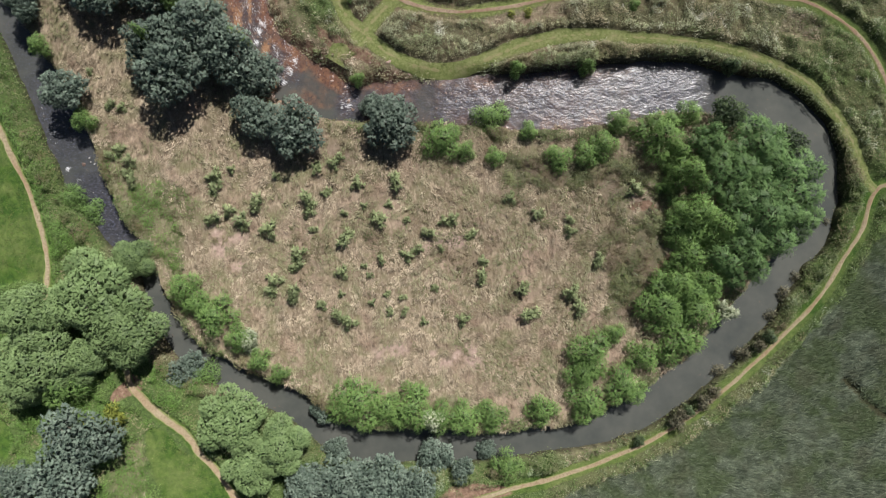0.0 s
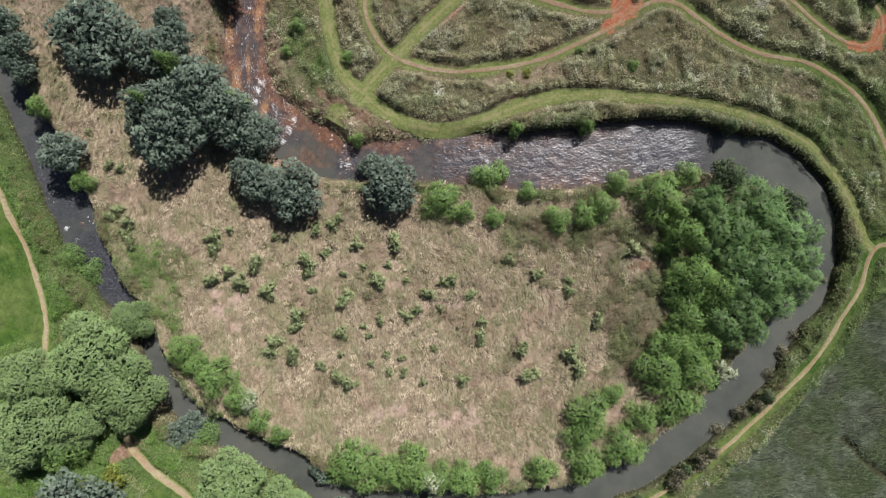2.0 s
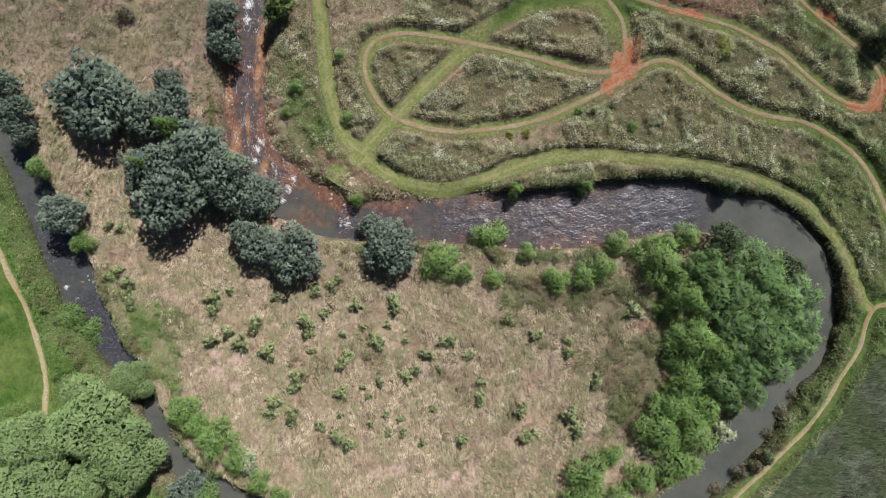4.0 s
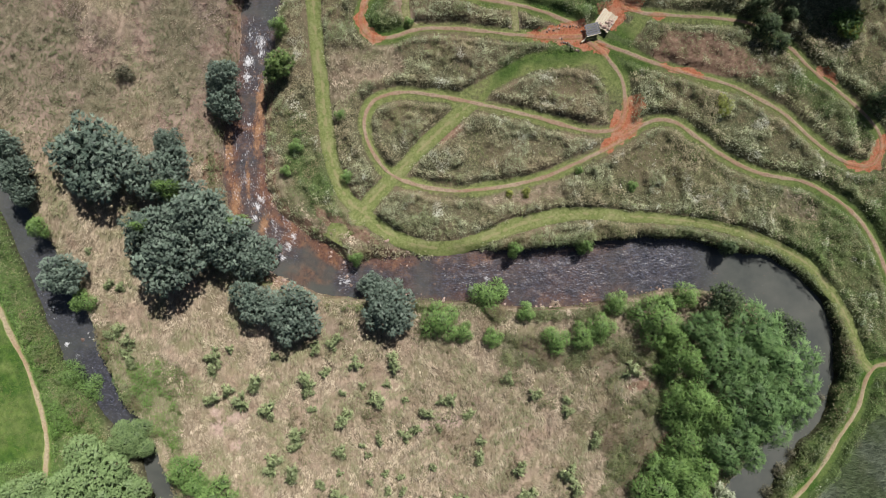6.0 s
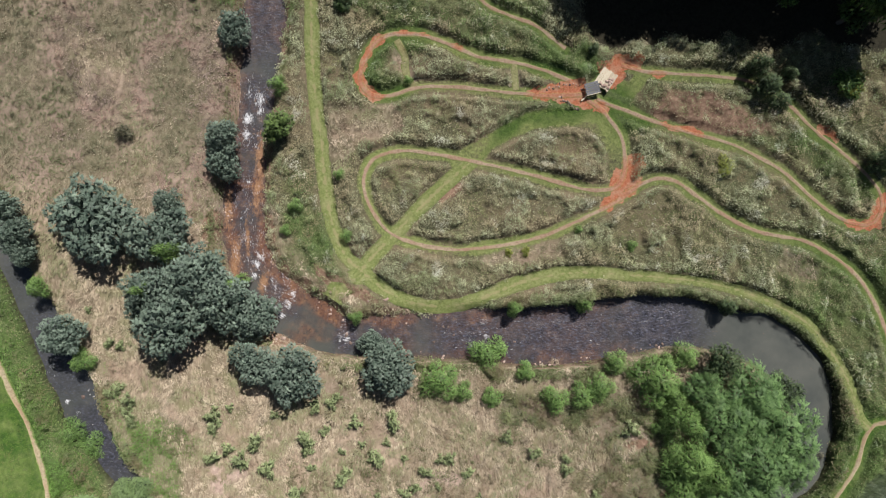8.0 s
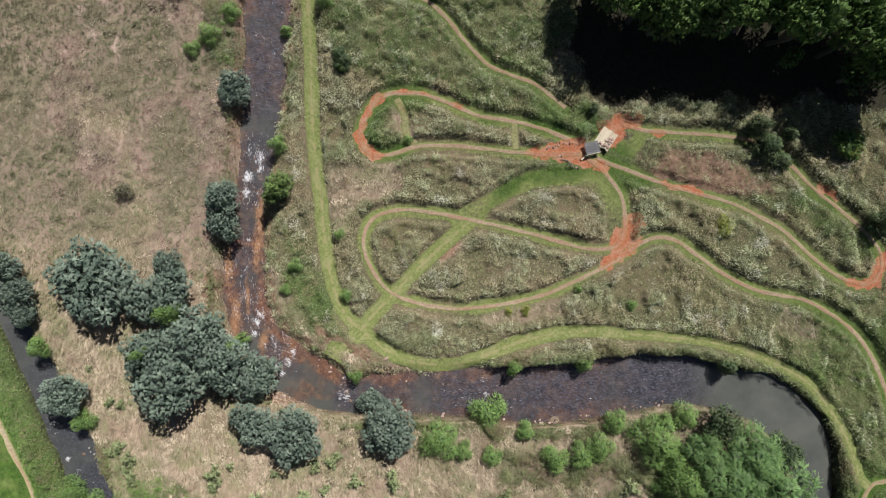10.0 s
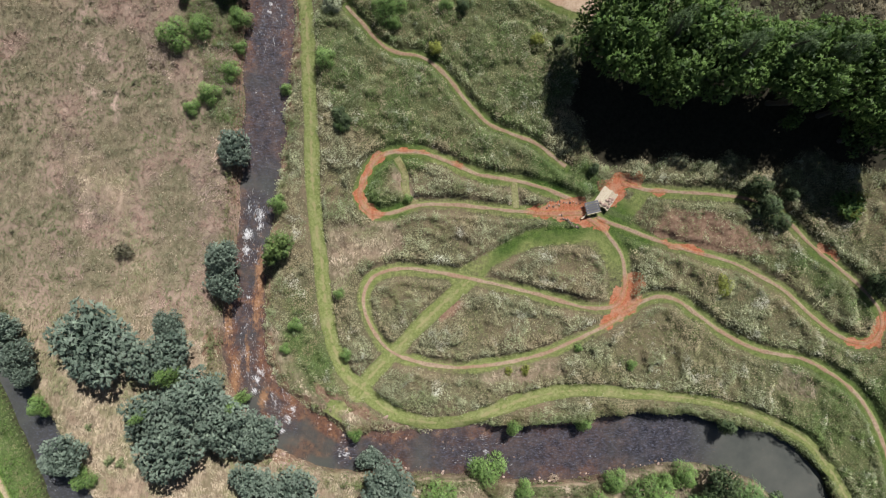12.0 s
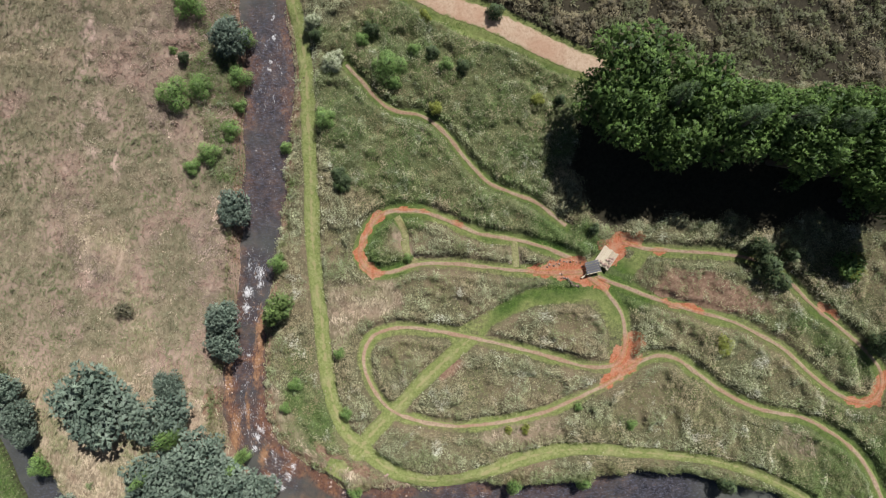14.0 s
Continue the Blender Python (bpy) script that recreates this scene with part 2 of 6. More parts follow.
# broken water: centre x, y, reach x, y, how rapid, how white, how shallow
RAPIDS = [
    (-25.8, 86.1, 5.0, 12.6, 0.95, 0.72, 0.6),
    (-26.6, 70.2, 4.6, 9.2, 0.9, 0.6, 0.45),
    (-28.1, 56.8, 3.2, 4.2, 0.8, 1.0, 0.5),
    (-28.9, 51.0, 3.0, 3.4, 0.8, 1.0, 0.7),
    (-29.8, 42.6, 3.8, 5.9, 0.85, 0.85, 0.9),
    (-28.7, 34.2, 4.6, 5.0, 0.8, 1.0, 1.0),
    (-24.5, 27.5, 3.4, 4.2, 0.8, 1.05, 1.0),
    (-18.7, 24.2, 4.6, 4.2, 0.15, 0.1, 0.9),
    (-14.3, 21.6, 1.8, 3.4, 0.9, 1.0, 0.3),
    (-7.8, 21.2, 5.0, 4.2, 0.8, 0.5, 0.8),
    (5.6, 21.2, 9.2, 5.0, 0.95, 0.7, 0.6),
    (18.2, 21.6, 10.9, 5.9, 1, 0.5, 0.5),
    (32.0, 22.9, 8.0, 5.2, 1, 0.4, 0.1),
    (-63.1, 30.9, 5.0, 5.9, 0.4, 0.2, 0),
    (-57.2, 19.1, 6.7, 8.4, 0.7, 0.6, 0),
    (-50.5, 5.3, 5.9, 6.7, 0.9, 0.5, 0),
]


# ---------------------------------------------------------------- arithmetic
def rnd(seed):
    return np.random.default_rng(seed)


def noise2(x, y, size, seed=0, octaves=3):
    """Value noise about 0 to 1 over arrays."""
    out, amp, total = np.zeros(np.shape(x)), 1.0, 0.0
    table = rnd(seed).random((256, 256))
    for o in range(octaves):
        u, v = np.asarray(x) / size * 2 ** o + 31.7 * o, np.asarray(y) / size * 2 ** o + 17.3 * o
        i, j = np.floor(u).astype(int), np.floor(v).astype(int)
        fu, fv = u - i, v - j
        fu, fv = fu * fu * (3 - 2 * fu), fv * fv * (3 - 2 * fv)
        a, b = table[i % 256, j % 256], table[(i + 1) % 256, j % 256]
        c, d = table[i % 256, (j + 1) % 256], table[(i + 1) % 256, (j + 1) % 256]
        out += amp * ((a * (1 - fu) + b * fu) * (1 - fv) + (c * (1 - fu) + d * fu) * fv)
        total += amp
        amp *= 0.5
    return out / total


def spline(points, step=1.0):
    """A smooth line through the points, sampled about every step metres."""
    p = np.array(points, float)
    q = np.vstack([2 * p[0] - p[1], p, 2 * p[-1] - p[-2]])
    out = []
    for k in range(1, len(q) - 2):
        n = max(2, int(np.linalg.norm(q[k + 1, :2] - q[k, :2]) / step))
        t = (np.arange(n) / n)[:, None]
        out.append(0.5 * (2 * q[k] + (q[k + 1] - q[k - 1]) * t + (2 * q[k - 1] - 5 * q[k] + 4 * q[k + 1] - q[k + 2]) * t ** 2
                          + (3 * q[k] - q[k - 1] - 3 * q[k + 1] + q[k + 2]) * t ** 3))
    return np.vstack(out + [p[-1:]])


def near(line, x, y, reach=12.0):
    """Distance from each place to the line, and the line's third column there."""
    best, third = np.full(x.shape, 999.0), np.zeros(x.shape)
    for k in range(len(line) - 1):
        a, b = line[k], line[k + 1]
        lo, hi = np.minimum(a[:2], b[:2]) - reach, np.maximum(a[:2], b[:2]) + reach
        pick = np.nonzero((x > lo[0]) & (x < hi[0]) & (y > lo[1]) & (y < hi[1]))
        if not len(pick[0]):
            continue
        px, py = x[pick] - a[0], y[pick] - a[1]
        d = b[:2] - a[:2]
        t = np.clip((px * d[0] + py * d[1]) / (d @ d + 1e-9), 0, 1)
        gap = np.hypot(px - t * d[0], py - t * d[1])
        closer = gap < best[pick]
        at = tuple(i[closer] for i in pick)
        best[at] = gap[closer]
        if line.shape[1] > 2:
            third[at] = (a[2] + (b[2] - a[2]) * t)[closer]
    return best, third


def inside(polygon, x, y):
    hit = np.zeros(x.shape, bool)
    for k in range(len(polygon)):
        (ax, ay), (bx, by) = polygon[k][:2], polygon[k - 1][:2]
        if ay == by:
            continue
        hit ^= ((ay > y) != (by > y)) & (x < (bx - ax) * (y - ay) / (by - ay) + ax)
    return hit


def blur(a, times=2):
    for _ in range(times):
        p = np.pad(a, 1, mode="edge")
        a = (p[:-2, 1:-1] + p[2:, 1:-1] + p[1:-1, :-2] + p[1:-1, 2:] + 2 * p[1:-1, 1:-1]) / 6
    return a


def step01(a, b, x):
    t = np.clip((x - a) / (b - a), 0, 1)
    return t * t * (3 - 2 * t)


# ---------------------------------------------------------------- materials
def material(name):
    m = bpy.data.materials.new(name)
    m.use_nodes = True
    nodes, links = m.node_tree.nodes, m.node_tree.links
    return m, nodes, links, nodes["Principled BSDF"]


def noise_node(nodes, links, size, detail=4.0, rough=0.6, stretch=None):
    """Noise over world metres: size is the width of one blotch."""
    geo = nodes.new("ShaderNodeNewGeometry")
    n = nodes.new("ShaderNodeTexNoise")
    n.inputs["Scale"].default_value = 1.0 / size
    n.inputs["Detail"].default_value, n.inputs["Roughness"].default_value = detail, rough
    if stretch:
        mapping = nodes.new("ShaderNodeMapping")
        mapping.inputs["Rotation"].default_value = (0, 0, radians(stretch[0]))
        mapping.inputs["Scale"].default_value = (1, stretch[1], 1)
        links.new(geo.outputs["Position"], mapping.inputs["Vector"])
        links.new(mapping.outputs[0], n.inputs["Vector"])
    else:
        links.new(geo.outputs["Position"], n.inputs["Vector"])
    return n.outputs["Fac"]


def ramp(nodes, links, value, stops):
    r = nodes.new("ShaderNodeValToRGB")
    while len(r.color_ramp.elements) < len(stops):
        r.color_ramp.elements.new(0.5)
    for e, (at, c) in zip(r.color_ramp.elements, stops):
        e.position, e.color = at, (*c, 1) if not isinstance(c, float) else (c, c, c, 1)
    links.new(value, r.inputs[0])
    return r.outputs[0]


def mix(nodes, links, fac, a, b, how="MIX"):
    m = nodes.new("ShaderNodeMix")
    m.data_type, m.blend_type, m.clamp_factor = "RGBA", how, True
    for socket, value in ((m.inputs[0], fac), (m.inputs[6], a), (m.inputs[7], b)):
        if isinstance(value, (int, float)):
            socket.default_value = value
        elif isinstance(value, tuple):
            socket.default_value = (*value, 1)
        else:
            links.new(value, socket)
    return m.outputs[2]


def maths(nodes, links, how, a, b, clamp=False):
    m = nodes.new("ShaderNodeMath")
    m.operation, m.use_clamp = how, clamp
    for socket, value in ((m.inputs[0], a), (m.inputs[1], b)):
        if isinstance(value, (int, float)):
            socket.default_value = value
        else:
            links.new(value, socket)
    return m.outputs[0]


def bump(nodes, links, bsdf, height, strength, distance):
    b = nodes.new("ShaderNodeBump")
    b.inputs["Distance"].default_value = distance
    if isinstance(strength, (int, float)):
        b.inputs["Strength"].default_value = strength
    else:
        links.new(strength, b.inputs["Strength"])
    links.new(height, b.inputs["Height"])
    links.new(b.outputs[0], bsdf.inputs["Normal"])


def attribute(nodes, name):
    a = nodes.new("ShaderNodeAttribute")
    a.attribute_name = name
    return a


def leaf_material(name, dark, light, patch=None, through_light=0.25, rough=0.55, other=None, pale=None, grain=0.22):
    """Leaves and blades: colour differs blade by blade and in patches some metres wide."""
    m, nodes, links, bsdf = material(name)
    geo = nodes.new("ShaderNodeNewGeometry")
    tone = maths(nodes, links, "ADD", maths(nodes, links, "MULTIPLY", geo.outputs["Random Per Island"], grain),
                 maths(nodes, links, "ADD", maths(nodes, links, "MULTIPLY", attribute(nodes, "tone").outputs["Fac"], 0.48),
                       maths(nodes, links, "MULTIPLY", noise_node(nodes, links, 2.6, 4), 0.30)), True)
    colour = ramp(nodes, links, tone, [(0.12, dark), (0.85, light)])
    if patch:
        where = ramp(nodes, links, noise_node(nodes, links, 7.0, 5), [(0.46, 0.0), (0.56, 1.0)])
        colour = mix(nodes, links, where, colour, mix(nodes, links, 0.75, colour, patch))
    if pale:
        where = ramp(nodes, links, noise_node(nodes, links, 3.2, 5, 0.65), [(0.55, 0.0), (0.64, 1.0)])
        colour = mix(nodes, links, where, colour, mix(nodes, links, maths(nodes, links, "MULTIPLY", attribute(nodes, "tone").outputs["Fac"], 0.9), colour, pale))
    if other:
        where = ramp(nodes, links, noise_node(nodes, links, 4.5, 5), [(0.50, 0.0), (0.62, 1.0)])
        colour = mix(nodes, links, where, colour, mix(nodes, links, 0.6, colour, other))
    who = nodes.new("ShaderNodeObjectInfo")
    shade = maths(nodes, links, "ADD", maths(nodes, links, "MULTIPLY", who.outputs["Random"], 0.18), 0.93)
    colour = mix(nodes, links, 1.0, colour, shade, "MULTIPLY")
    links.new(colour, bsdf.inputs["Base Color"])
    bsdf.inputs["Roughness"].default_value = rough
    bsdf.inputs["Diffuse Roughness"].default_value = 1.0
    bsdf.inputs["Specular IOR Level"].default_value = 0.3
    glow = nodes.new("ShaderNodeBsdfTranslucent")
    links.new(colour, glow.inputs["Color"])
    both = nodes.new("ShaderNodeMixShader")
    both.inputs[0].default_value = through_light
    links.new(bsdf.outputs[0], both.inputs[1])
    links.new(glow.outputs[0], both.inputs[2])
    links.new(both.outputs[0], nodes["Material Output"].inputs["Surface"])
    return m


def clay_colour(nodes, links):
    colour = ramp(nodes, links, noise_node(nodes, links, 0.35, 6, 0.7), [(0.28, (0.22, 0.075, 0.042)), (0.48, (0.38, 0.135, 0.07)), (0.75, (0.50, 0.25, 0.16))])
    return mix(nodes, links, ramp(nodes, links, noise_node(nodes, links, 1.5, 4), [(0.45, 0.0), (0.65, 0.75)]), colour, (0.40, 0.255, 0.17))


def ground_material():
    m, nodes, links, bsdf = material("meadow_ground")
    zone_a, zone_b = attribute(nodes, "zone_a"), attribute(nodes, "zone_b")
    fine, mid, wide = noise_node(nodes, links, 0.5, 6, 0.7), noise_node(nodes, links, 2.4, 5), noise_node(nodes, links, 9.0, 4)
    hay = noise_node(nodes, links, 0.35, 5, 0.7, (25, 0.35))
    dry = ramp(nodes, links, hay, [(0.3, (0.09, 0.066, 0.042)), (0.5, (0.25, 0.20, 0.14)), (0.7, (0.47, 0.39, 0.285))])
    dry = mix(nodes, links, ramp(nodes, links, mid, [(0.47, 0.0), (0.66, 0.75)]), dry, (0.17, 0.165, 0.085))
    dry = mix(nodes, links, ramp(nodes, links, noise_node(nodes, links, 4.0, 5), [(0.5, 0.0), (0.68, 0.6)]), dry, (0.15, 0.115, 0.08))
    dry = mix(nodes, links, ramp(nodes, links, wide, [(0.5, 0.0), (0.66, 0.5)]), dry, (0.42, 0.31, 0.245))
    weed = ramp(nodes, links, fine, [(0.3, (0.055, 0.055, 0.03)), (0.55, (0.13, 0.12, 0.07)), (0.75, (0.27, 0.235, 0.155))])
    weed = mix(nodes, links, ramp(nodes, links, wide, [(0.45, 0.0), (0.6, 0.6)]), weed, (0.21, 0.155, 0.105))
    green = ramp(nodes, links, fine, [(0.3, (0.04, 0.062, 0.02)), (0.55, (0.085, 0.125, 0.04)), (0.75, (0.15, 0.19, 0.075))])
    lawn = ramp(nodes, links, fine, [(0.25, (0.095, 0.125, 0.036)), (0.5, (0.175, 0.21, 0.07)), (0.78, (0.30, 0.315, 0.13))])
    lawn = mix(nodes, links, ramp(nodes, links, mid, [(0.45, 0.0), (0.75, 0.7)]), lawn, (0.19, 0.20, 0.085))
    verge = lawn
    lawn = mix(nodes, links, ramp(nodes, links, noise_node(nodes, links, 6.0, 5, 0.65), [(0.42, 0.6), (0.58, 1.0)]), lawn, mix(nodes, links, ramp(nodes, links, noise_node(nodes, links, 0.9, 5, 0.75), [(0.42, 0.0), (0.58, 1.0)]), mix(nodes, links, fine, (0.016, 0.04, 0.008), (0.05, 0.105, 0.02)), mix(nodes, links, fine, (0.028, 0.062, 0.011), (0.095, 0.165, 0.03))))
    reed = ramp(nodes, links, fine, [(0.3, (0.045, 0.058, 0.034)), (0.6, (0.10, 0.12, 0.072)), (0.8, (0.18, 0.2, 0.125))])
    crop = ramp(nodes, links, fine, [(0.3, (0.03, 0.026, 0.018)), (0.7, (0.075, 0.065, 0.042))])
    earth = ramp(nodes, links, fine, [(0.3, (0.11, 0.065, 0.045)), (0.55, (0.23, 0.15, 0.105)), (0.75, (0.38, 0.28, 0.21))])
    pink = ramp(nodes, links, fine, [(0.3, (0.22, 0.155, 0.125)), (0.55, (0.40, 0.30, 0.25)), (0.75, (0.52, 0.42, 0.36))])
    zone_c = nodes.new("ShaderNodeSeparateColor")
    links.new(attribute(nodes, "zone_c").outputs["Color"], zone_c.inputs[0])
    lawn = mix(nodes, links, zone_c.outputs[0], verge, lawn)
    olive = ramp(nodes, links, noise_node(nodes, links, 0.4, 6, 0.75, (35, 0.4)), [(0.32, (0.06, 0.055, 0.034)), (0.5, (0.135, 0.122, 0.075)), (0.7, (0.28, 0.245, 0.17))])
    olive = mix(nodes, links, ramp(nodes, links, noise_node(nodes, links, 7.0, 5, 0.6), [(0.46, 0.0), (0.6, 0.75)]), olive, mix(nodes, links, fine, (0.14, 0.095, 0.078), (0.46, 0.33, 0.285)))
    dry = mix(nodes, links, maths(nodes, links, "MULTIPLY", zone_c.outputs[1], 0.8), dry, olive)
    dry = mix(nodes, links, zone_c.outputs[2], dry, pink)
    weed = mix(nodes, links, zone_c.outputs[0], weed, green)
    dry = mix(nodes, links, zone_c.outputs[0], dry, mix(nodes, links, 0.5, green, dry))
    split_a, split_b = nodes.new("ShaderNodeSeparateColor"), nodes.new("ShaderNodeSeparateColor")
    links.new(zone_a.outputs["Color"], split_a.inputs[0])
    links.new(zone_b.outputs["Color"], split_b.inputs[0])
    colour = mix(nodes, links, split_a.outputs[0], weed, dry)
    colour = mix(nodes, links, split_b.outputs[0], colour, reed)
    colour = mix(nodes, links, split_b.outputs[1], colour, crop)
    ragged = maths(nodes, links, "ADD", split_a.outputs[1], maths(nodes, links, "MULTIPLY", maths(nodes, links, "SUBTRACT", fine, 0.5), 0.9))
    colour = mix(nodes, links, ramp(nodes, links, ragged, [(0.4, 0.0), (0.75, 1.0)]), colour, lawn)
    worn = maths(nodes, links, "ADD", split_b.outputs[2], maths(nodes, links, "MULTIPLY", maths(nodes, links, "SUBTRACT", mid, 0.5), 0.9))
    colour = mix(nodes, links, ramp(nodes, links, worn, [(0.35, 0.0), (0.65, 1.0)]), colour, earth)
    # dark soil colour, which also carries painted shade by the wood and banks
    dark_ground = ramp(nodes, links, fine, [(0.3, (0.018, 0.016, 0.010)), (0.7, (0.05, 0.045, 0.028))])
    colour = mix(nodes, links, attribute(nodes, "wood").outputs["Fac"], colour, dark_ground)
    baked = maths(nodes, links, "ADD", split_a.outputs[2], maths(nodes, links, "MULTIPLY", maths(nodes, links, "SUBTRACT", fine, 0.5), 0.8))
    colour = mix(nodes, links, ramp(nodes, links, baked, [(0.4, 0.0), (0.6, 1.0)]), colour, clay_colour(nodes, links))
    links.new(colour, bsdf.inputs["Base Color"])
    bsdf.inputs["Roughness"].default_value = 0.92
    bsdf.inputs["Diffuse Roughness"].default_value = 1.0
    bsdf.inputs["Specular IOR Level"].default_value = 0.15
    bump(nodes, links, bsdf, fine, 0.9, 0.12)
    return m


def worn_edge(nodes, links, colour, fine, mid, low, high, inner):
    """Fades a path's surface into short grass towards its rim (across: 0 in the middle, 1 at the rim)."""
    turf = ramp(nodes, links, fine, [(0.25, low), (0.75, high)])
    ragged = maths(nodes, links, "ADD", attribute(nodes, "across").outputs["Fac"],
                   maths(nodes, links, "ADD", maths(nodes, links, "MULTIPLY", maths(nodes, links, "SUBTRACT", fine, 0.5), 0.7), maths(nodes, links, "MULTIPLY", maths(nodes, links, "SUBTRACT", mid, 0.5), 0.9)))
    return mix(nodes, links, ramp(nodes, links, ragged, [(inner, 0.0), (inner + 0.3, 1.0)]), colour, turf)


def soil_material(name, low, middle, high, inner=0.55):
    m, nodes, links, bsdf = material(name)
    fine, mid = noise_node(nodes, links, 0.35, 6, 0.7), noise_node(nodes, links, 1.8, 5)
    colour = ramp(nodes, links, fine, [(0.3, low), (0.5, middle), (0.75, high)])
    colour = mix(nodes, links, ramp(nodes, links, noise_node(nodes, links, 6.0, 4), [(0.42, 0.0), (0.62, 0.55)]), colour, (middle[0] * 0.85, middle[1] * 0.66, middle[2] * 0.6))
    colour = worn_edge(nodes, links, colour, fine, mid, (0.095, 0.125, 0.036), (0.28, 0.295, 0.12), inner)
    colour = mix(nodes, links, maths(nodes, links, "MULTIPLY", attribute(nodes, "clay").outputs["Fac"], ramp(nodes, links, mid, [(0.3, 1.0), (0.6, 0.55)])), colour, clay_colour(nodes, links))
    links.new(colour, bsdf.inputs["Base Color"])
    bsdf.inputs["Roughness"].default_value = 0.95
    bsdf.inputs["Diffuse Roughness"].default_value = 1.0
    bsdf.inputs["Specular IOR Level"].default_value = 0.1
    bump(nodes, links, bsdf, fine, 0.6, 0.05)
    return m


def mown_material():
    m, nodes, links, bsdf = material("mown_grass")
    fine, mid = noise_node(nodes, links, 0.4, 6, 0.7), noise_node(nodes, links, 2.2, 5)
    streak = noise_node(nodes, links, 1.2, 4, 0.6)
    colour = ramp(nodes, links, fine, [(0.28, (0.11, 0.138, 0.044)), (0.5, (0.185, 0.213, 0.075)), (0.75, (0.30, 0.312, 0.14))])
    colour = mix(nodes, links, ramp(nodes, links, mid, [(0.5, 0.0), (0.75, 0.7)]), colour, (0.34, 0.305, 0.17))
    colour = mix(nodes, links, ramp(nodes, links, streak, [(0.35, 0.6), (0.5, 0.0)]), colour, (0.13, 0.17, 0.05))
    middle = ramp(nodes, links, maths(nodes, links, "ADD", attribute(nodes, "across").outputs["Fac"], maths(nodes, links, "MULTIPLY", maths(nodes, links, "SUBTRACT", streak, 0.5), 1.6)), [(0.02, 0.55), (0.16, 0.0)])
    colour = mix(nodes, links, middle, colour, (0.34, 0.28, 0.16))
    colour = worn_edge(nodes, links, colour, fine, mid, (0.075, 0.10, 0.03), (0.19, 0.21, 0.085), 0.72)
    links.new(colour, bsdf.inputs["Base Color"])
    bsdf.inputs["Roughness"].default_value = 0.9
    bsdf.inputs["Diffuse Roughness"].default_value = 1.0
    bsdf.inputs["Specular IOR Level"].default_value = 0.15
    bump(nodes, links, bsdf, fine, 0.7, 0.06)
    return m


def flow_noise(nodes, links, size, detail, stretch):
    """Noise in metres along and across the stream, drawn out with the current."""
    both = nodes.new("ShaderNodeCombineXYZ")
    links.new(maths(nodes, links, "MULTIPLY", attribute(nodes, "downstream").outputs["Fac"], stretch), both.inputs[0])
    links.new(attribute(nodes, "abreast").outputs["Fac"], both.inputs[1])
    n = nodes.new("ShaderNodeTexNoise")
    n.inputs["Scale"].default_value, n.inputs["Detail"].default_value, n.inputs["Roughness"].default_value = 1.0 / size, detail, 0.6
    links.new(both.outputs[0], n.inputs["Vector"])
    return n.outputs["Fac"]


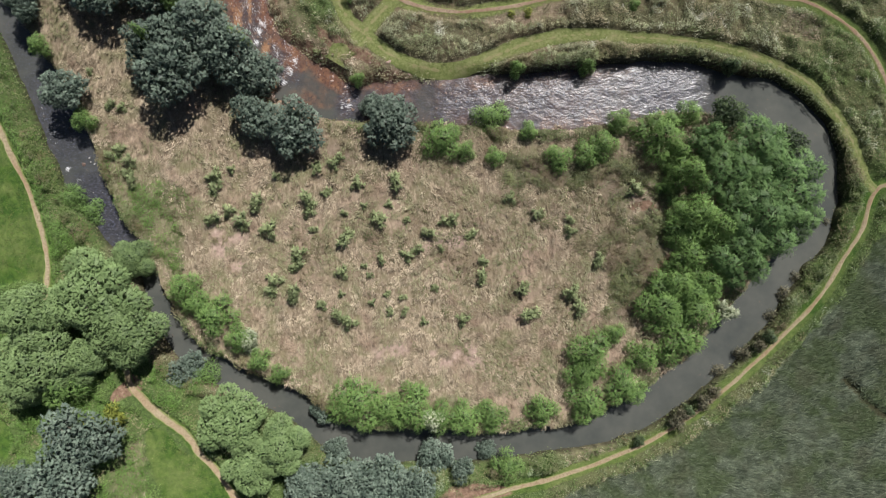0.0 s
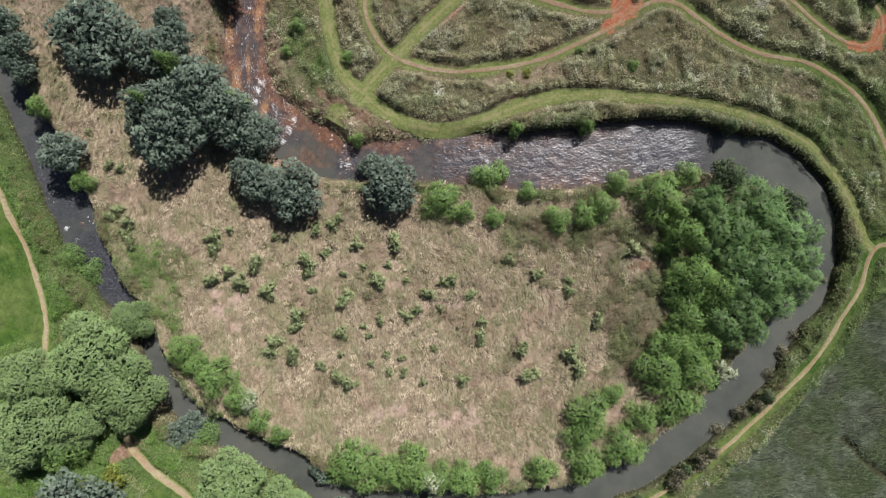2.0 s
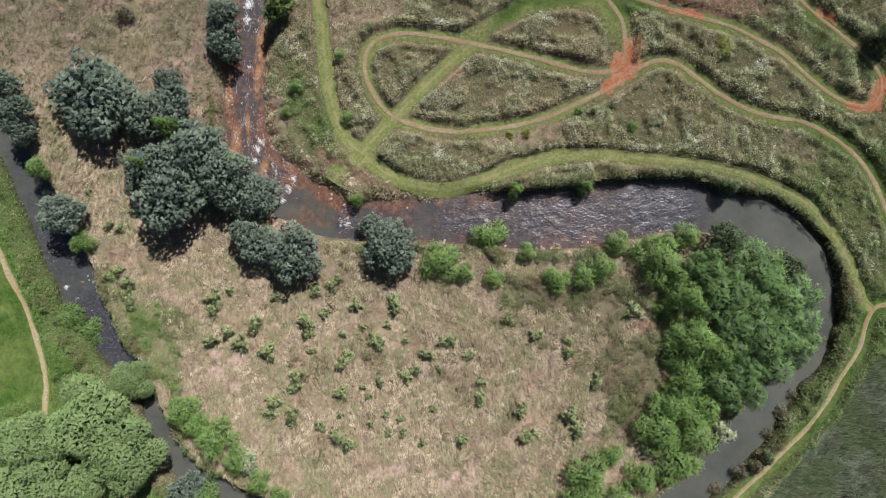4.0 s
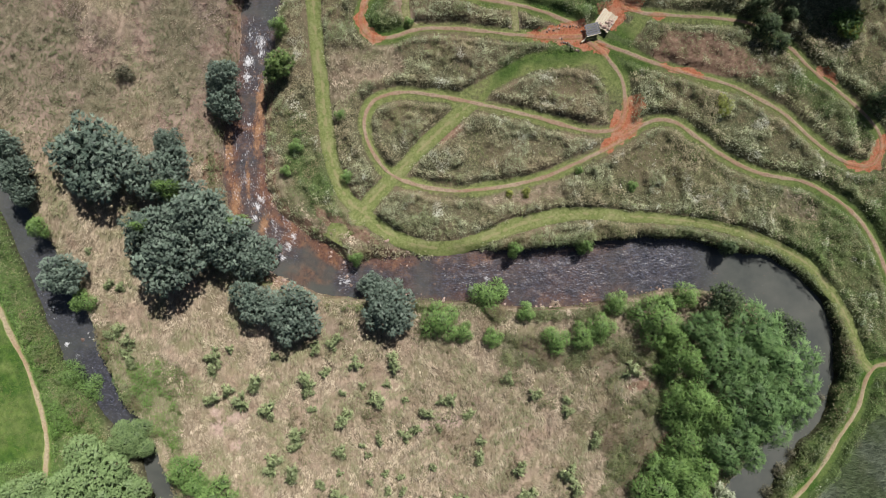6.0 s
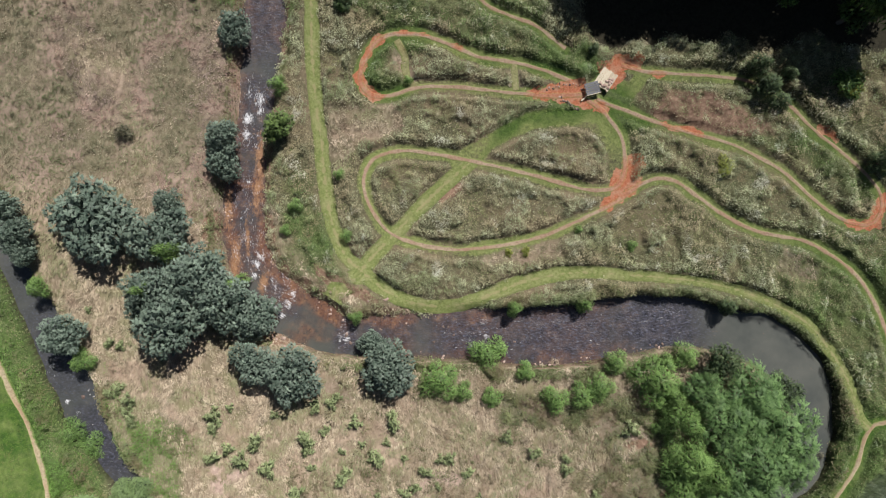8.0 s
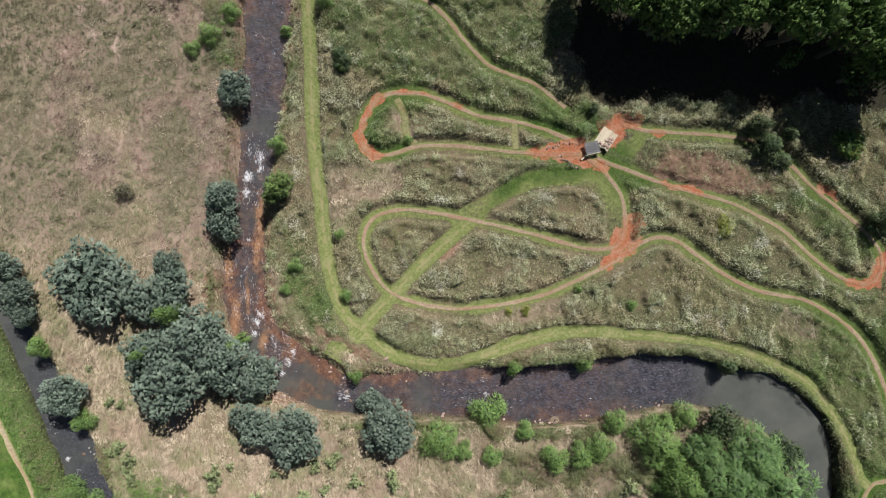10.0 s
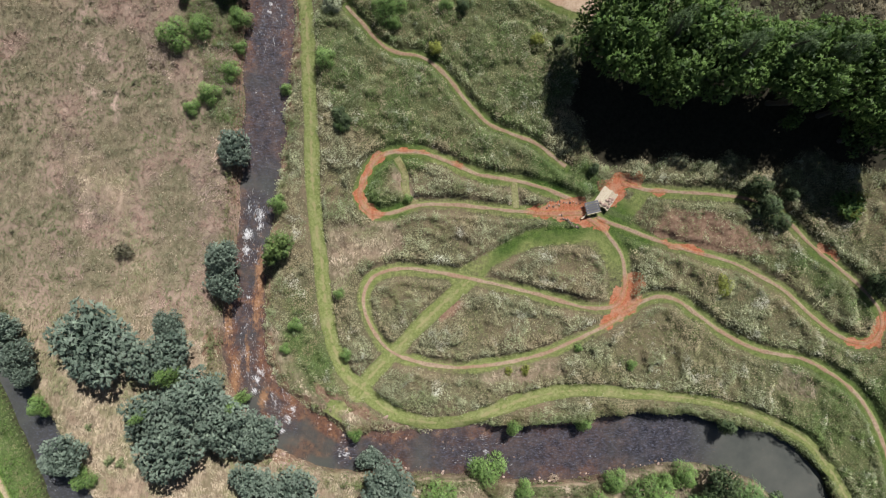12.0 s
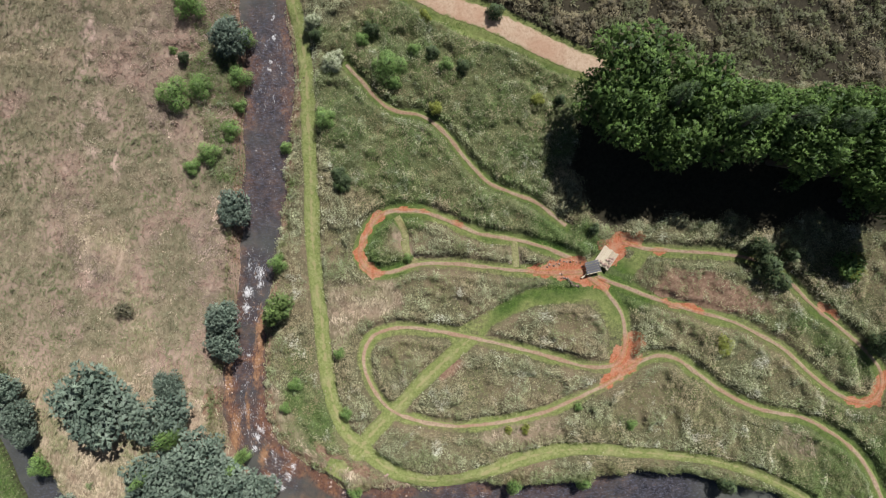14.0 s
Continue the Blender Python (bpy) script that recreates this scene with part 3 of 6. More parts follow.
def water_material():
    """Murky brown water; rapid: how broken the surface is, shoal: how much of the red bed shows."""
    m, nodes, links, bsdf = material("river_water")
    rapid, shoal = attribute(nodes, "rapid").outputs["Fac"], attribute(nodes, "shoal").outputs["Fac"]
    fine, mid, wide = noise_node(nodes, links, 0.45, 5, 0.65), noise_node(nodes, links, 1.3, 5, 0.65), noise_node(nodes, links, 5.0, 4)
    murk = ramp(nodes, links, wide, [(0.3, (0.058, 0.063, 0.058)), (0.7, (0.092, 0.094, 0.083))])
    deep = ramp(nodes, links, mid, [(0.3, (0.016, 0.017, 0.023)), (0.7, (0.052, 0.050, 0.058))])
    colour = mix(nodes, links, rapid, murk, deep)
    # blue-grey streaks: sky sheen on the ripples, painted into the water colour
    sky_streaks = ramp(nodes, links, noise_node(nodes, links, 0.5, 5, 0.68, (-25, 1.7)), [(0.49, 0.0), (0.66, 0.8)])
    sky_streaks = maths(nodes, links, "MULTIPLY", sky_streaks, maths(nodes, links, "SUBTRACT", rapid, maths(nodes, links, "MULTIPLY", shoal, 0.55), True))
    bed = ramp(nodes, links, mid, [(0.3, (0.075, 0.038, 0.03)), (0.55, (0.16, 0.078, 0.046)), (0.75, (0.30, 0.16, 0.08))])
    bed = mix(nodes, links, ramp(nodes, links, fine, [(0.34, 0.8), (0.5, 0.0)]), bed, (0.035, 0.022, 0.020))
    bed = mix(nodes, links, ramp(nodes, links, noise_node(nodes, links, 0.3, 5, 0.7, (80, 0.3)), [(0.56, 0.0), (0.68, 0.6)]), bed, (0.20, 0.15, 0.15))
    colour = mix(nodes, links, shoal, colour, bed)
    colour = mix(nodes, links, sky_streaks, colour, (0.09, 0.095, 0.13))
    gravel = maths(nodes, links, "ADD", attribute(nodes, "bar").outputs["Fac"], maths(nodes, links, "MULTIPLY", maths(nodes, links, "SUBTRACT", mid, 0.5), 1.2))
    gravel = maths(nodes, links, "ADD", gravel, maths(nodes, links, "MULTIPLY", maths(nodes, links, "SUBTRACT", flow_noise(nodes, links, 0.22, 4, 0.3), 0.5), 1.6))
    colour = mix(nodes, links, ramp(nodes, links, gravel, [(0.3, 0.0), (0.9, 0.85)]), colour, ramp(nodes, links, fine, [(0.3, (0.15, 0.075, 0.042)), (0.7, (0.37, 0.215, 0.12))]))
    white = attribute(nodes, "foam").outputs["Fac"]
    streak = flow_noise(nodes, links, 0.16, 4, 0.38)
    broken = maths(nodes, links, "ADD", maths(nodes, links, "MULTIPLY", streak, 0.6), maths(nodes, links, "MULTIPLY", flow_noise(nodes, links, 0.9, 3, 0.5), 0.4))
    froth = ramp(nodes, links, maths(nodes, links, "ADD", broken, maths(nodes, links, "MULTIPLY", white, 0.26)), [(0.68, 0.0), (0.82, 0.8)])
    colour = mix(nodes, links, froth, colour, (0.62, 0.62, 0.64))
    links.new(colour, bsdf.inputs["Base Color"])
    rough = mix(nodes, links, froth, mix(nodes, links, rapid, (0.06, 0.06, 0.06), (0.27, 0.27, 0.27)), (0.7, 0.7, 0.7))
    links.new(rough, bsdf.inputs["Roughness"])
    bsdf.inputs["IOR"].default_value = 1.333
    bsdf.inputs["Specular IOR Level"].default_value = 0.7
    bump(nodes, links, bsdf, noise_node(nodes, links, 0.42, 3, 0.55, (-20, 1.5)), maths(nodes, links, "ADD", maths(nodes, links, "MULTIPLY", rapid, 0.95), 0.03), 0.095)
    return m


def stone_material(name, dark, light):
    m, nodes, links, bsdf = material(name)
    who = nodes.new("ShaderNodeObjectInfo")
    base = ramp(nodes, links, who.outputs["Random"], [(0.0, dark), (1.0, light)])
    colour = mix(nodes, links, maths(nodes, links, "MULTIPLY", noise_node(nodes, links, 0.3, 6), 0.7), base, tuple(0.6 * c for c in dark))
    links.new(colour, bsdf.inputs["Base Color"])
    bsdf.inputs["Roughness"].default_value = 0.75
    return m


def wood_material(name, low, high):
    m, nodes, links, bsdf = material(name)
    who = nodes.new("ShaderNodeObjectInfo")
    grain = noise_node(nodes, links, 0.12, 5, 0.7)
    colour = ramp(nodes, links, maths(nodes, links, "ADD", maths(nodes, links, "MULTIPLY", grain, 0.6), maths(nodes, links, "MULTIPLY", who.outputs["Random"], 0.4)), [(0.2, low), (0.8, high)])
    links.new(colour, bsdf.inputs["Base Color"])
    bsdf.inputs["Roughness"].default_value = 0.8
    bump(nodes, links, bsdf, grain, 0.4, 0.02)
    return m


GROUND = ground_material()
TRACK = soil_material("trodden_earth", (0.21, 0.15, 0.105), (0.34, 0.255, 0.185), (0.48, 0.375, 0.28), 0.42)
PALE_TRACK = soil_material("dry_footpath", (0.20, 0.16, 0.10), (0.32, 0.265, 0.175), (0.44, 0.375, 0.265))
GRAVEL = soil_material("gravel_surface", (0.36, 0.255, 0.18), (0.50, 0.385, 0.285), (0.60, 0.49, 0.385), 0.85)
MOWN_GRASS = mown_material()
STUBBLE = soil_material("straw_stubble", (0.12, 0.13, 0.055), (0.25, 0.245, 0.12), (0.43, 0.385, 0.24), 0.6)
WATER = water_material()
STONE = stone_material("river_stone", (0.045, 0.03, 0.026), (0.22, 0.15, 0.12))
PALE_STONE = stone_material("pale_stone", (0.26, 0.17, 0.135), (0.50, 0.38, 0.32))
GREY_STONE = stone_material("grey_stone", (0.22, 0.21, 0.21), (0.55, 0.53, 0.52))
BARK = wood_material("bark", (0.05, 0.04, 0.03), (0.16, 0.13, 0.10))
DARK_WOOD = wood_material("weathered_dark_timber", (0.045, 0.045, 0.05), (0.13, 0.13, 0.14))
PALE_WOOD = wood_material("bleached_timber", (0.30, 0.25, 0.18), (0.48, 0.42, 0.32))
DRY_BLADE = leaf_material("dry_grass_blade", (0.115, 0.086, 0.052), (0.65, 0.55, 0.41), (0.225, 0.24, 0.115), 0.2, other=(0.30, 0.205, 0.15), pale=(0.71, 0.60, 0.47))
PINK_BLADE = leaf_material("pink_grass_blade", (0.165, 0.122, 0.098), (0.40, 0.315, 0.265), (0.32, 0.21, 0.17), 0.2, pale=(0.66, 0.50, 0.43))
OLIVE_BLADE = leaf_material("olive_grass_blade", (0.10, 0.097, 0.055), (0.275, 0.262, 0.168), (0.15, 0.175, 0.08), 0.2, other=(0.37, 0.295, 0.215))
WEED_LEAF = leaf_material("weed_leaf", (0.11, 0.12, 0.055), (0.54, 0.565, 0.36), (0.37, 0.30, 0.185), 0.15, other=(0.15, 0.205, 0.065), pale=(0.66, 0.66, 0.58))
GREEN_BLADE = leaf_material("green_grass_blade", (0.045, 0.085, 0.018), (0.15, 0.235, 0.052), (0.20, 0.22, 0.08), 0.3)
REED_BLADE = leaf_material("reed_blade", (0.07, 0.095, 0.062), (0.44, 0.50, 0.36), (0.17, 0.23, 0.10), 0.2, 0.4, other=(0.23, 0.24, 0.16))
CROP_LEAF = leaf_material("crop_leaf", (0.04, 0.036, 0.024), (0.32, 0.275, 0.165), (0.13, 0.155, 0.07), 0.15)
BANK_LEAF = leaf_material("bank_weed_leaf", (0.065, 0.09, 0.032), (0.29, 0.335, 0.155), (0.22, 0.17, 0.10), 0.2, other=(0.13, 0.20, 0.05))
HERB_LEAF = leaf_material("herb_leaf", (0.055, 0.07, 0.028), (0.23, 0.25, 0.11), (0.19, 0.135, 0.095), 0.2)
UNDER_BLADE = leaf_material("undergrowth_blade", (0.075, 0.085, 0.035), (0.44, 0.42, 0.24), (0.14, 0.18, 0.06), 0.2, other=(0.30, 0.22, 0.14))
LUSH_WEED = leaf_material("lush_bank_leaf", (0.045, 0.095, 0.018), (0.20, 0.345, 0.08), (0.16, 0.27, 0.07), 0.25, other=(0.22, 0.30, 0.10))
GREEN_WEED = leaf_material("green_weed_leaf", (0.04, 0.075, 0.02), (0.20, 0.295, 0.095), (0.17, 0.235, 0.08), 0.25, other=(0.27, 0.26, 0.15), pale=(0.50, 0.54, 0.42))
LEAVES = {
    "wattle": leaf_material("wattle_leaf", (0.032, 0.057, 0.043), (0.305, 0.38, 0.295), None, 0.15, 0.5, grain=0.12),
    "alder": leaf_material("alder_leaf", (0.105, 0.17, 0.062), (0.345, 0.46, 0.205), None, 0.22, grain=0.12),
    "willow": leaf_material("willow_leaf", (0.07, 0.14, 0.034), (0.33, 0.49, 0.16), None, 0.25, grain=0.12),
    "big_willow": leaf_material("big_willow_leaf", (0.04, 0.10, 0.028), (0.29, 0.44, 0.17), None, 0.22, grain=0.12),
    "dark_willow": leaf_material("dark_willow_leaf", (0.03, 0.055, 0.026), (0.17, 0.225, 0.105), None, 0.2, grain=0.12),
    "forest": leaf_material("forest_leaf", (0.026, 0.066, 0.018), (0.215, 0.335, 0.09), None, 0.2, grain=0.12),
    "cypress": leaf_material("cypress_leaf", (0.035, 0.07, 0.03), (0.24, 0.33, 0.165), None, 0.2, grain=0.12),
    "shrub": leaf_material("shrub_leaf", (0.11, 0.145, 0.06), (0.46, 0.52, 0.27), None, 0.2, grain=0.12),
    "flower": leaf_material("pale_flower_leaf", (0.14, 0.19, 0.075), (0.68, 0.70, 0.54), None, 0.2, grain=0.12),
    "yellow": leaf_material("yellow_green_leaf", (0.14, 0.165, 0.03), (0.45, 0.49, 0.11), None, 0.25, grain=0.12),
    "river": leaf_material("river_tree_leaf", (0.045, 0.08, 0.024), (0.22, 0.31, 0.10), None, 0.2, grain=0.12),
    "thicket": leaf_material("thicket_leaf", (0.07, 0.07, 0.042), (0.31, 0.285, 0.19), None, 0.1, grain=0.12),
}


# ---------------------------------------------------------------- mesh helpers
def mesh_object(name, verts, faces, mat, parent=None, label="", smooth=False):
    """One mesh from arrays; faces all of one size, or a list of tuples."""
    me = bpy.data.meshes.new(name)
    verts = np.asarray(verts, float)
    if isinstance(faces, np.ndarray):
        n, k = faces.shape
        me.vertices.add(len(verts))
        me.vertices.foreach_set("co", verts.ravel())
        me.loops.add(n * k)
        me.loops.foreach_set("vertex_index", faces.astype(np.int32).ravel())
        me.polygons.add(n)
        me.polygons.foreach_set("loop_start", np.arange(0, n * k, k, dtype=np.int32))
        me.polygons.foreach_set("loop_total", np.full(n, k, np.int32))
        me.update(calc_edges=True)
    else:
        me.from_pydata(verts.tolist(), [], faces)
    me.materials.append(mat)
    me.polygons.foreach_set("use_smooth", np.full(len(me.polygons), smooth))
    ob = new(name, me)
    if parent:
        ob.parent = parent
    if label:
        tagged(ob, label)
    return ob


def set_values(ob, name, values):
    a = ob.data.attributes.new(name, "FLOAT", "POINT")
    a.data.foreach_set("value", np.asarray(values, np.float32).ravel())


def set_colours(ob, name, values):
    a = ob.data.attributes.new(name, "FLOAT_COLOR", "POINT")
    a.data.foreach_set("color", np.hstack([values, np.ones((len(values), 1))]).astype(np.float32).ravel())


def grid_faces(rows, cols):
    i = np.arange(rows - 1)[:, None] * cols + np.arange(cols - 1)[None, :]
    return np.stack([i, i + 1, i + cols + 1, i + cols], -1).reshape(-1, 4)


# ---------------------------------------------------------------- the ground
river = spline(RIVER_UPPER + RIVER_LOWER, 1.0)
far_out = np.array([-2600.0, -1500, -800, -400, -220, -140, -105, -88, -78])
gx = np.concatenate([far_out, np.arange(-69, 69.01, 0.33), -far_out[::-1]])
gy = np.concatenate([far_out + 32, np.arange(-42, 102.01, 0.33), 32 - far_out[::-1] + 2])
GX, GY = np.meshgrid(gx, gy)
wob_x = GX + 1.6 * (noise2(GX, GY, 3.0, 5) - 0.5)
wob_y = GY + 1.6 * (noise2(GX, GY, 3.0, 6) - 0.5)
gap, width = near(river, wob_x * 0.65 + GX * 0.35, wob_y * 0.65 + GY * 0.35, 14.0)
SHORE = gap - width / 2
PATHS = {name: spline(line, 0.8) for name, line in {**MOWN, **TRACKS, **CLEARED}.items()}
ROAD_LINE = spline(ROAD, 1.0)
TRODDEN = np.full(GX.shape, 99.0)
for name, line in PATHS.items():
    TRODDEN = np.minimum(TRODDEN, near(line, wob_x * 0.5 + GX * 0.5, wob_y * 0.5 + GY * 0.5, 6.0)[0] - VERGE.get(name, 1.2) * (1 - 0.25 * (name == "riverside") * step01(14, 34, GX)))
TRODDEN = np.minimum(TRODDEN, near(ROAD_LINE, GX, GY, 8.0)[0] - 2.6)
loop_polygon = [tuple(p) for p in river[:, :2]] + [(-900.0, 400.0), (-900.0, 900.0)]
DRY = inside(loop_polygon, GX, GY).astype(float)
STRAW = np.zeros(GX.shape)
for polygon in STRAW_PARTS:
    STRAW = np.maximum(STRAW, inside(polygon, wob_x + 2 * (noise2(GX, GY, 7.0, 18) - 0.5), wob_y))
DRY = np.maximum(DRY, 0.8 * STRAW)
LAWN = np.zeros(GX.shape)
for polygon in LAWNS:
    LAWN = np.maximum(LAWN, inside(polygon, wob_x, wob_y))
REED = inside(REEDS, wob_x, wob_y).astype(float)
CROPS = inside(CROP, wob_x, wob_y).astype(float)
LUSH, OLIVE, BARE = np.zeros(GX.shape), np.zeros(GX.shape), np.zeros(GX.shape)
far_x, far_y = GX + 7 * (noise2(GX, GY, 6.0, 7) - 0.5), GY + 7 * (noise2(GX, GY, 6.0, 8) - 0.5)
for field, parts in ((LUSH, LUSH_PARTS), (OLIVE, OLIVE_PARTS), (BARE, BARE_PARTS)):
    for k, polygon in enumerate(parts):
        field += inside(polygon, far_x, far_y) * (LUSH_HOW_MUCH[k] if field is LUSH else 1.0)
# shade of the wood put into the ground colour, together with its litter
DARKENED = blur(inside(WOOD_SHADE_AREA, far_x, far_y).astype(float), 4)
CLAY = np.zeros(GX.shape)
clay_edge = noise2(GX, GY, 0.8, 49, 2)
for x, y, rx, ry, turn in CLAY_SPOTS:
    c, q = math.cos(radians(turn)), math.sin(radians(turn))
    dx, dy = wob_x - x, wob_y - y
    CLAY = np.maximum(CLAY, step01(1.35, 0.75, np.hypot((dx * c + dy * q) / rx, (dy * c - dx * q) / ry) + 0.9 * (clay_edge - 0.5)))
WORN = np.zeros(GX.shape)
for x, y, rx, ry, turn in WORN_SPOTS:
    c, q = math.cos(radians(turn)), math.sin(radians(turn))
    dx, dy = far_x * 0.5 + GX * 0.5 - x, far_y * 0.5 + GY * 0.5 - y
    WORN = np.maximum(WORN, step01(1.35, 0.7, np.hypot((dx * c + dy * q) / rx, (dy * c - dx * q) / ry)))
DRY, LAWN, REED, CROPS = (blur(a, 3) for a in (DRY, LAWN, REED, CROPS))
OLIVE += 0.9 * step01(-22, -32, GX) * step01(36, 48, GY) * step01(0.3, 0.55, noise2(GX, GY, 9.0, 16) + 0.15)
LUSH += 0.2 * step01(18, 34, GX) * step01(15, 25, GY) + 0.6 * step01(47, 55, GX) * step01(42, 28, GY)
LUSH += 0.6 * step01(5.0, 2.0, near(PATHS["bank"], GX, GY, 8.0)[0])
LUSH += 0.55 * step01(1.2, 0.6, np.hypot((GX + 19.0 + 0.35 * (GY - 33)) / 4.5, (GY - 33) / 8.0))
LUSH += 0.9 * step01(2.6, 1.4, near(spline(WESTERN_BEND, 0.8), GX, GY, 5.0)[0])
OLIVE *= np.where(GY < 34, step01(0.18, 0.42, noise2(GX, GY, 4.5, 20)), 1.0)
LUSH += 0.3 * OLIVE * (GY < 34)
WEST = step01(-22, -30, GX) * step01(34, 42, GY)
PINK = WEST * step01(0.47, 0.62, noise2(GX, GY, 8.0, 19) + 0.10 * np.exp(-((GX + 38 + 0.12 * (GY - 60)) / 7) ** 2) - 0.12 * step01(-50, -60, GX))
BARE += 0.3 * PINK
LUSH, OLIVE, BARE = (blur(np.clip(a, 0, 1), 5) for a in (LUSH, OLIVE, BARE))
BARE = BARE * step01(0.35, 0.6, noise2(GX, GY, 2.0, 14))
# green banks along the lower arms, and lush grass between the bushes at the water
bank = step01(4.5, 0.5, SHORE) * step01(-0.3, 0.3, SHORE)
lush = np.clip(bank * (noise2(GX, GY, 6.0, 9) * 1.8 - 0.35), 0, 1) * (1 - WORN)
VERGES = step01(0.3, -0.5, TRODDEN)
SHORT = VERGES * np.clip(0.35 + 0.9 * noise2(GX, GY, 8.0, 13) + 0.5 * LUSH - 0.2 * DRY, 0, 1)
soil = np.maximum(WORN * 0.9, (1 - 0.8 * LUSH) * (1 - 0.9 * step01(22, 28, GX)) * (1 - 0.75 * step01(6, -2, GY)) * np.clip(step01(0.9, -0.2, SHORE) * (1.7 * noise2(GX, GY, 9.0, 15) - 0.3), 0, 0.9))
GZ = 0.25 * (noise2(GX, GY, 7.0, 11) - 0.5) + (0.16 + 0.30 * DRY + 0.30 * WEST) * (noise2(GX, GY, 1.3, 12, 2) - 0.5) * (1 - VERGES)
GZ += (0.42 * DRY - 0.2 * WEST) * (1 - VERGES) * (noise2(GX, GY, 0.9, 44, 2) - 0.5) + 0.22 * step01(0.0, 0.8, TRODDEN)
GENTLE = step01(12, 0, GX) * step01(-36, -30, GX) * step01(16, 22, GY)
RANK = (1 - GENTLE * step01(5.5, 2.5, SHORE)) * (1 - DRY) * (1 - LAWN) * (1 - REED) * (1 - CROPS) * (1 - DARKENED)
GZ += RANK * (0.36 * step01(0.05, 0.5, TRODDEN) + 0.45 * step01(0.05, 0.7, TRODDEN) * step01(0.35, 0.65, noise2(GX, GY, 2.6, 41, 3)) + 0.35 * step01(0.1, 0.6, TRODDEN) * (noise2(GX, GY, 0.9, 47, 2) - 0.5))
GZ += RANK * step01(62, 70, GY) * step01(0.2, 1.5, TRODDEN) * 1.6 * (noise2(GX, GY, 3.5, 48) - 0.42)
ditch, _ = near(spline(DITCH, 0.8), wob_x, wob_y, 5.0)
GZ -= 0.8 * step01(1.1, 0.2, ditch)
MARSH = REED
REED = REED * step01(0.25, 0.6, ditch)
DARKENED = np.maximum(DARKENED, 0.8 * step01(0.7, 0.3, ditch))
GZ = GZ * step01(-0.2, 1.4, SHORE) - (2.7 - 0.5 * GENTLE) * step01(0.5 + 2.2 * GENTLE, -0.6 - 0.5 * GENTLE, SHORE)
# lower bank faces: wet mud and the bank's shadow strip, both coloured in
DARKENED = np.maximum(DARKENED, 0.85 * step01(-0.25, -0.8, GZ) * (1 - 0.9 * GENTLE))
soil = np.maximum(soil, GENTLE * step01(2.3, 1.0, SHORE) * np.clip(1.6 * noise2(GX, GY, 5.0, 17) + 0.05, 0, 0.95))
ground = tagged(mesh_object("ground", np.stack([GX, GY, GZ], -1).reshape(-1, 3), grid_faces(*GX.shape), GROUND, smooth=True),
                "meadow ground of dry grass, weeds and bare earth", "ground", kind="structure")
set_colours(ground, "zone_a", np.stack([DRY, np.clip(np.maximum(LAWN, np.maximum(SHORT * 0.85, lush * 0.5)), 0, 1), CLAY], -1).reshape(-1, 3))
set_colours(ground, "zone_c", np.stack([LUSH, OLIVE, BARE], -1).reshape(-1, 3))
# how far the ground colour is darkened
set_values(ground, "wood", DARKENED)
set_colours(ground, "zone_b", np.stack([REED, CROPS, soil], -1).reshape(-1, 3))


def sample(field, x, y):
    """The value of a field over the fine part of the ground."""
    i = np.clip(np.round((np.asarray(x) + 69) / 0.33).astype(int), 0, 417) + len(far_out)
    j = np.clip(np.round((np.asarray(y) + 42) / 0.33).astype(int), 0, 435) + len(far_out)
    return field[j, i]


def ribbon(name, line, half, mat, lift, label, category, ragged=0.35, cols=7, seed=0, taper=1.0):
    """A strip of trodden surface that lies on the ground, with an uneven edge."""
    line = spline(line, 0.45)[:, :2]
    half = half * (1 - (1 - taper) * step01(14, 34, line[:, 0]))
    d = np.gradient(line, axis=0)
    d /= np.linalg.norm(d, axis=1)[:, None]
    side = np.stack([d[:, 1], -d[:, 0]], 1)
    s = np.linspace(-1, 1, cols)
    left = half * (1 + ragged * 2 * (noise2(line[:, 0], line[:, 1], 2.5, seed + 1) - 0.5) + ragged * (noise2(line[:, 0], line[:, 1], 0.7, seed + 2) - 0.5))
    right = half * (1 + ragged * 2 * (noise2(line[:, 0], line[:, 1], 2.5, seed + 3) - 0.5) + ragged * (noise2(line[:, 0], line[:, 1], 0.7, seed + 4) - 0.5))
    reach = np.where(s[None, :] < 0, left[:, None], right[:, None]) * s[None, :]
    xy = line[:, None, :] + side[:, None, :] * reach[..., None]
    z = sample(GZ, xy[..., 0], xy[..., 1])
    z = blur(blur(z)) + lift + 0.05 * (1 - s[None, :] ** 2)
    z[:, 0] -= 0.07
    z[:, -1] -= 0.07
    ob = mesh_object(name, np.concatenate([xy, z[..., None]], -1).reshape(-1, 3), grid_faces(len(line), cols)[:, ::-1], mat, smooth=True)
    set_values(ob, "across", np.broadcast_to(np.abs(s), xy.shape[:2]))
    set_values(ob, "clay", sample(CLAY, xy[..., 0], xy[..., 1]))
    return tagged(ob, label, category, kind="structure")


for k, (name, line) in enumerate(MOWN.items()):
    cut = name in ("arc", "notch")
    ribbon("cut_strip" if cut else "mown_path", line, MOWN_HALF[name], STUBBLE if cut else MOWN_GRASS, 0.04, "straw-coloured cut strip through tall weeds" if cut else "mown light green grass path between tall weeds", "path", 0.22, 9, 10 * k, 0.72 if name == "riverside" else 1.0)
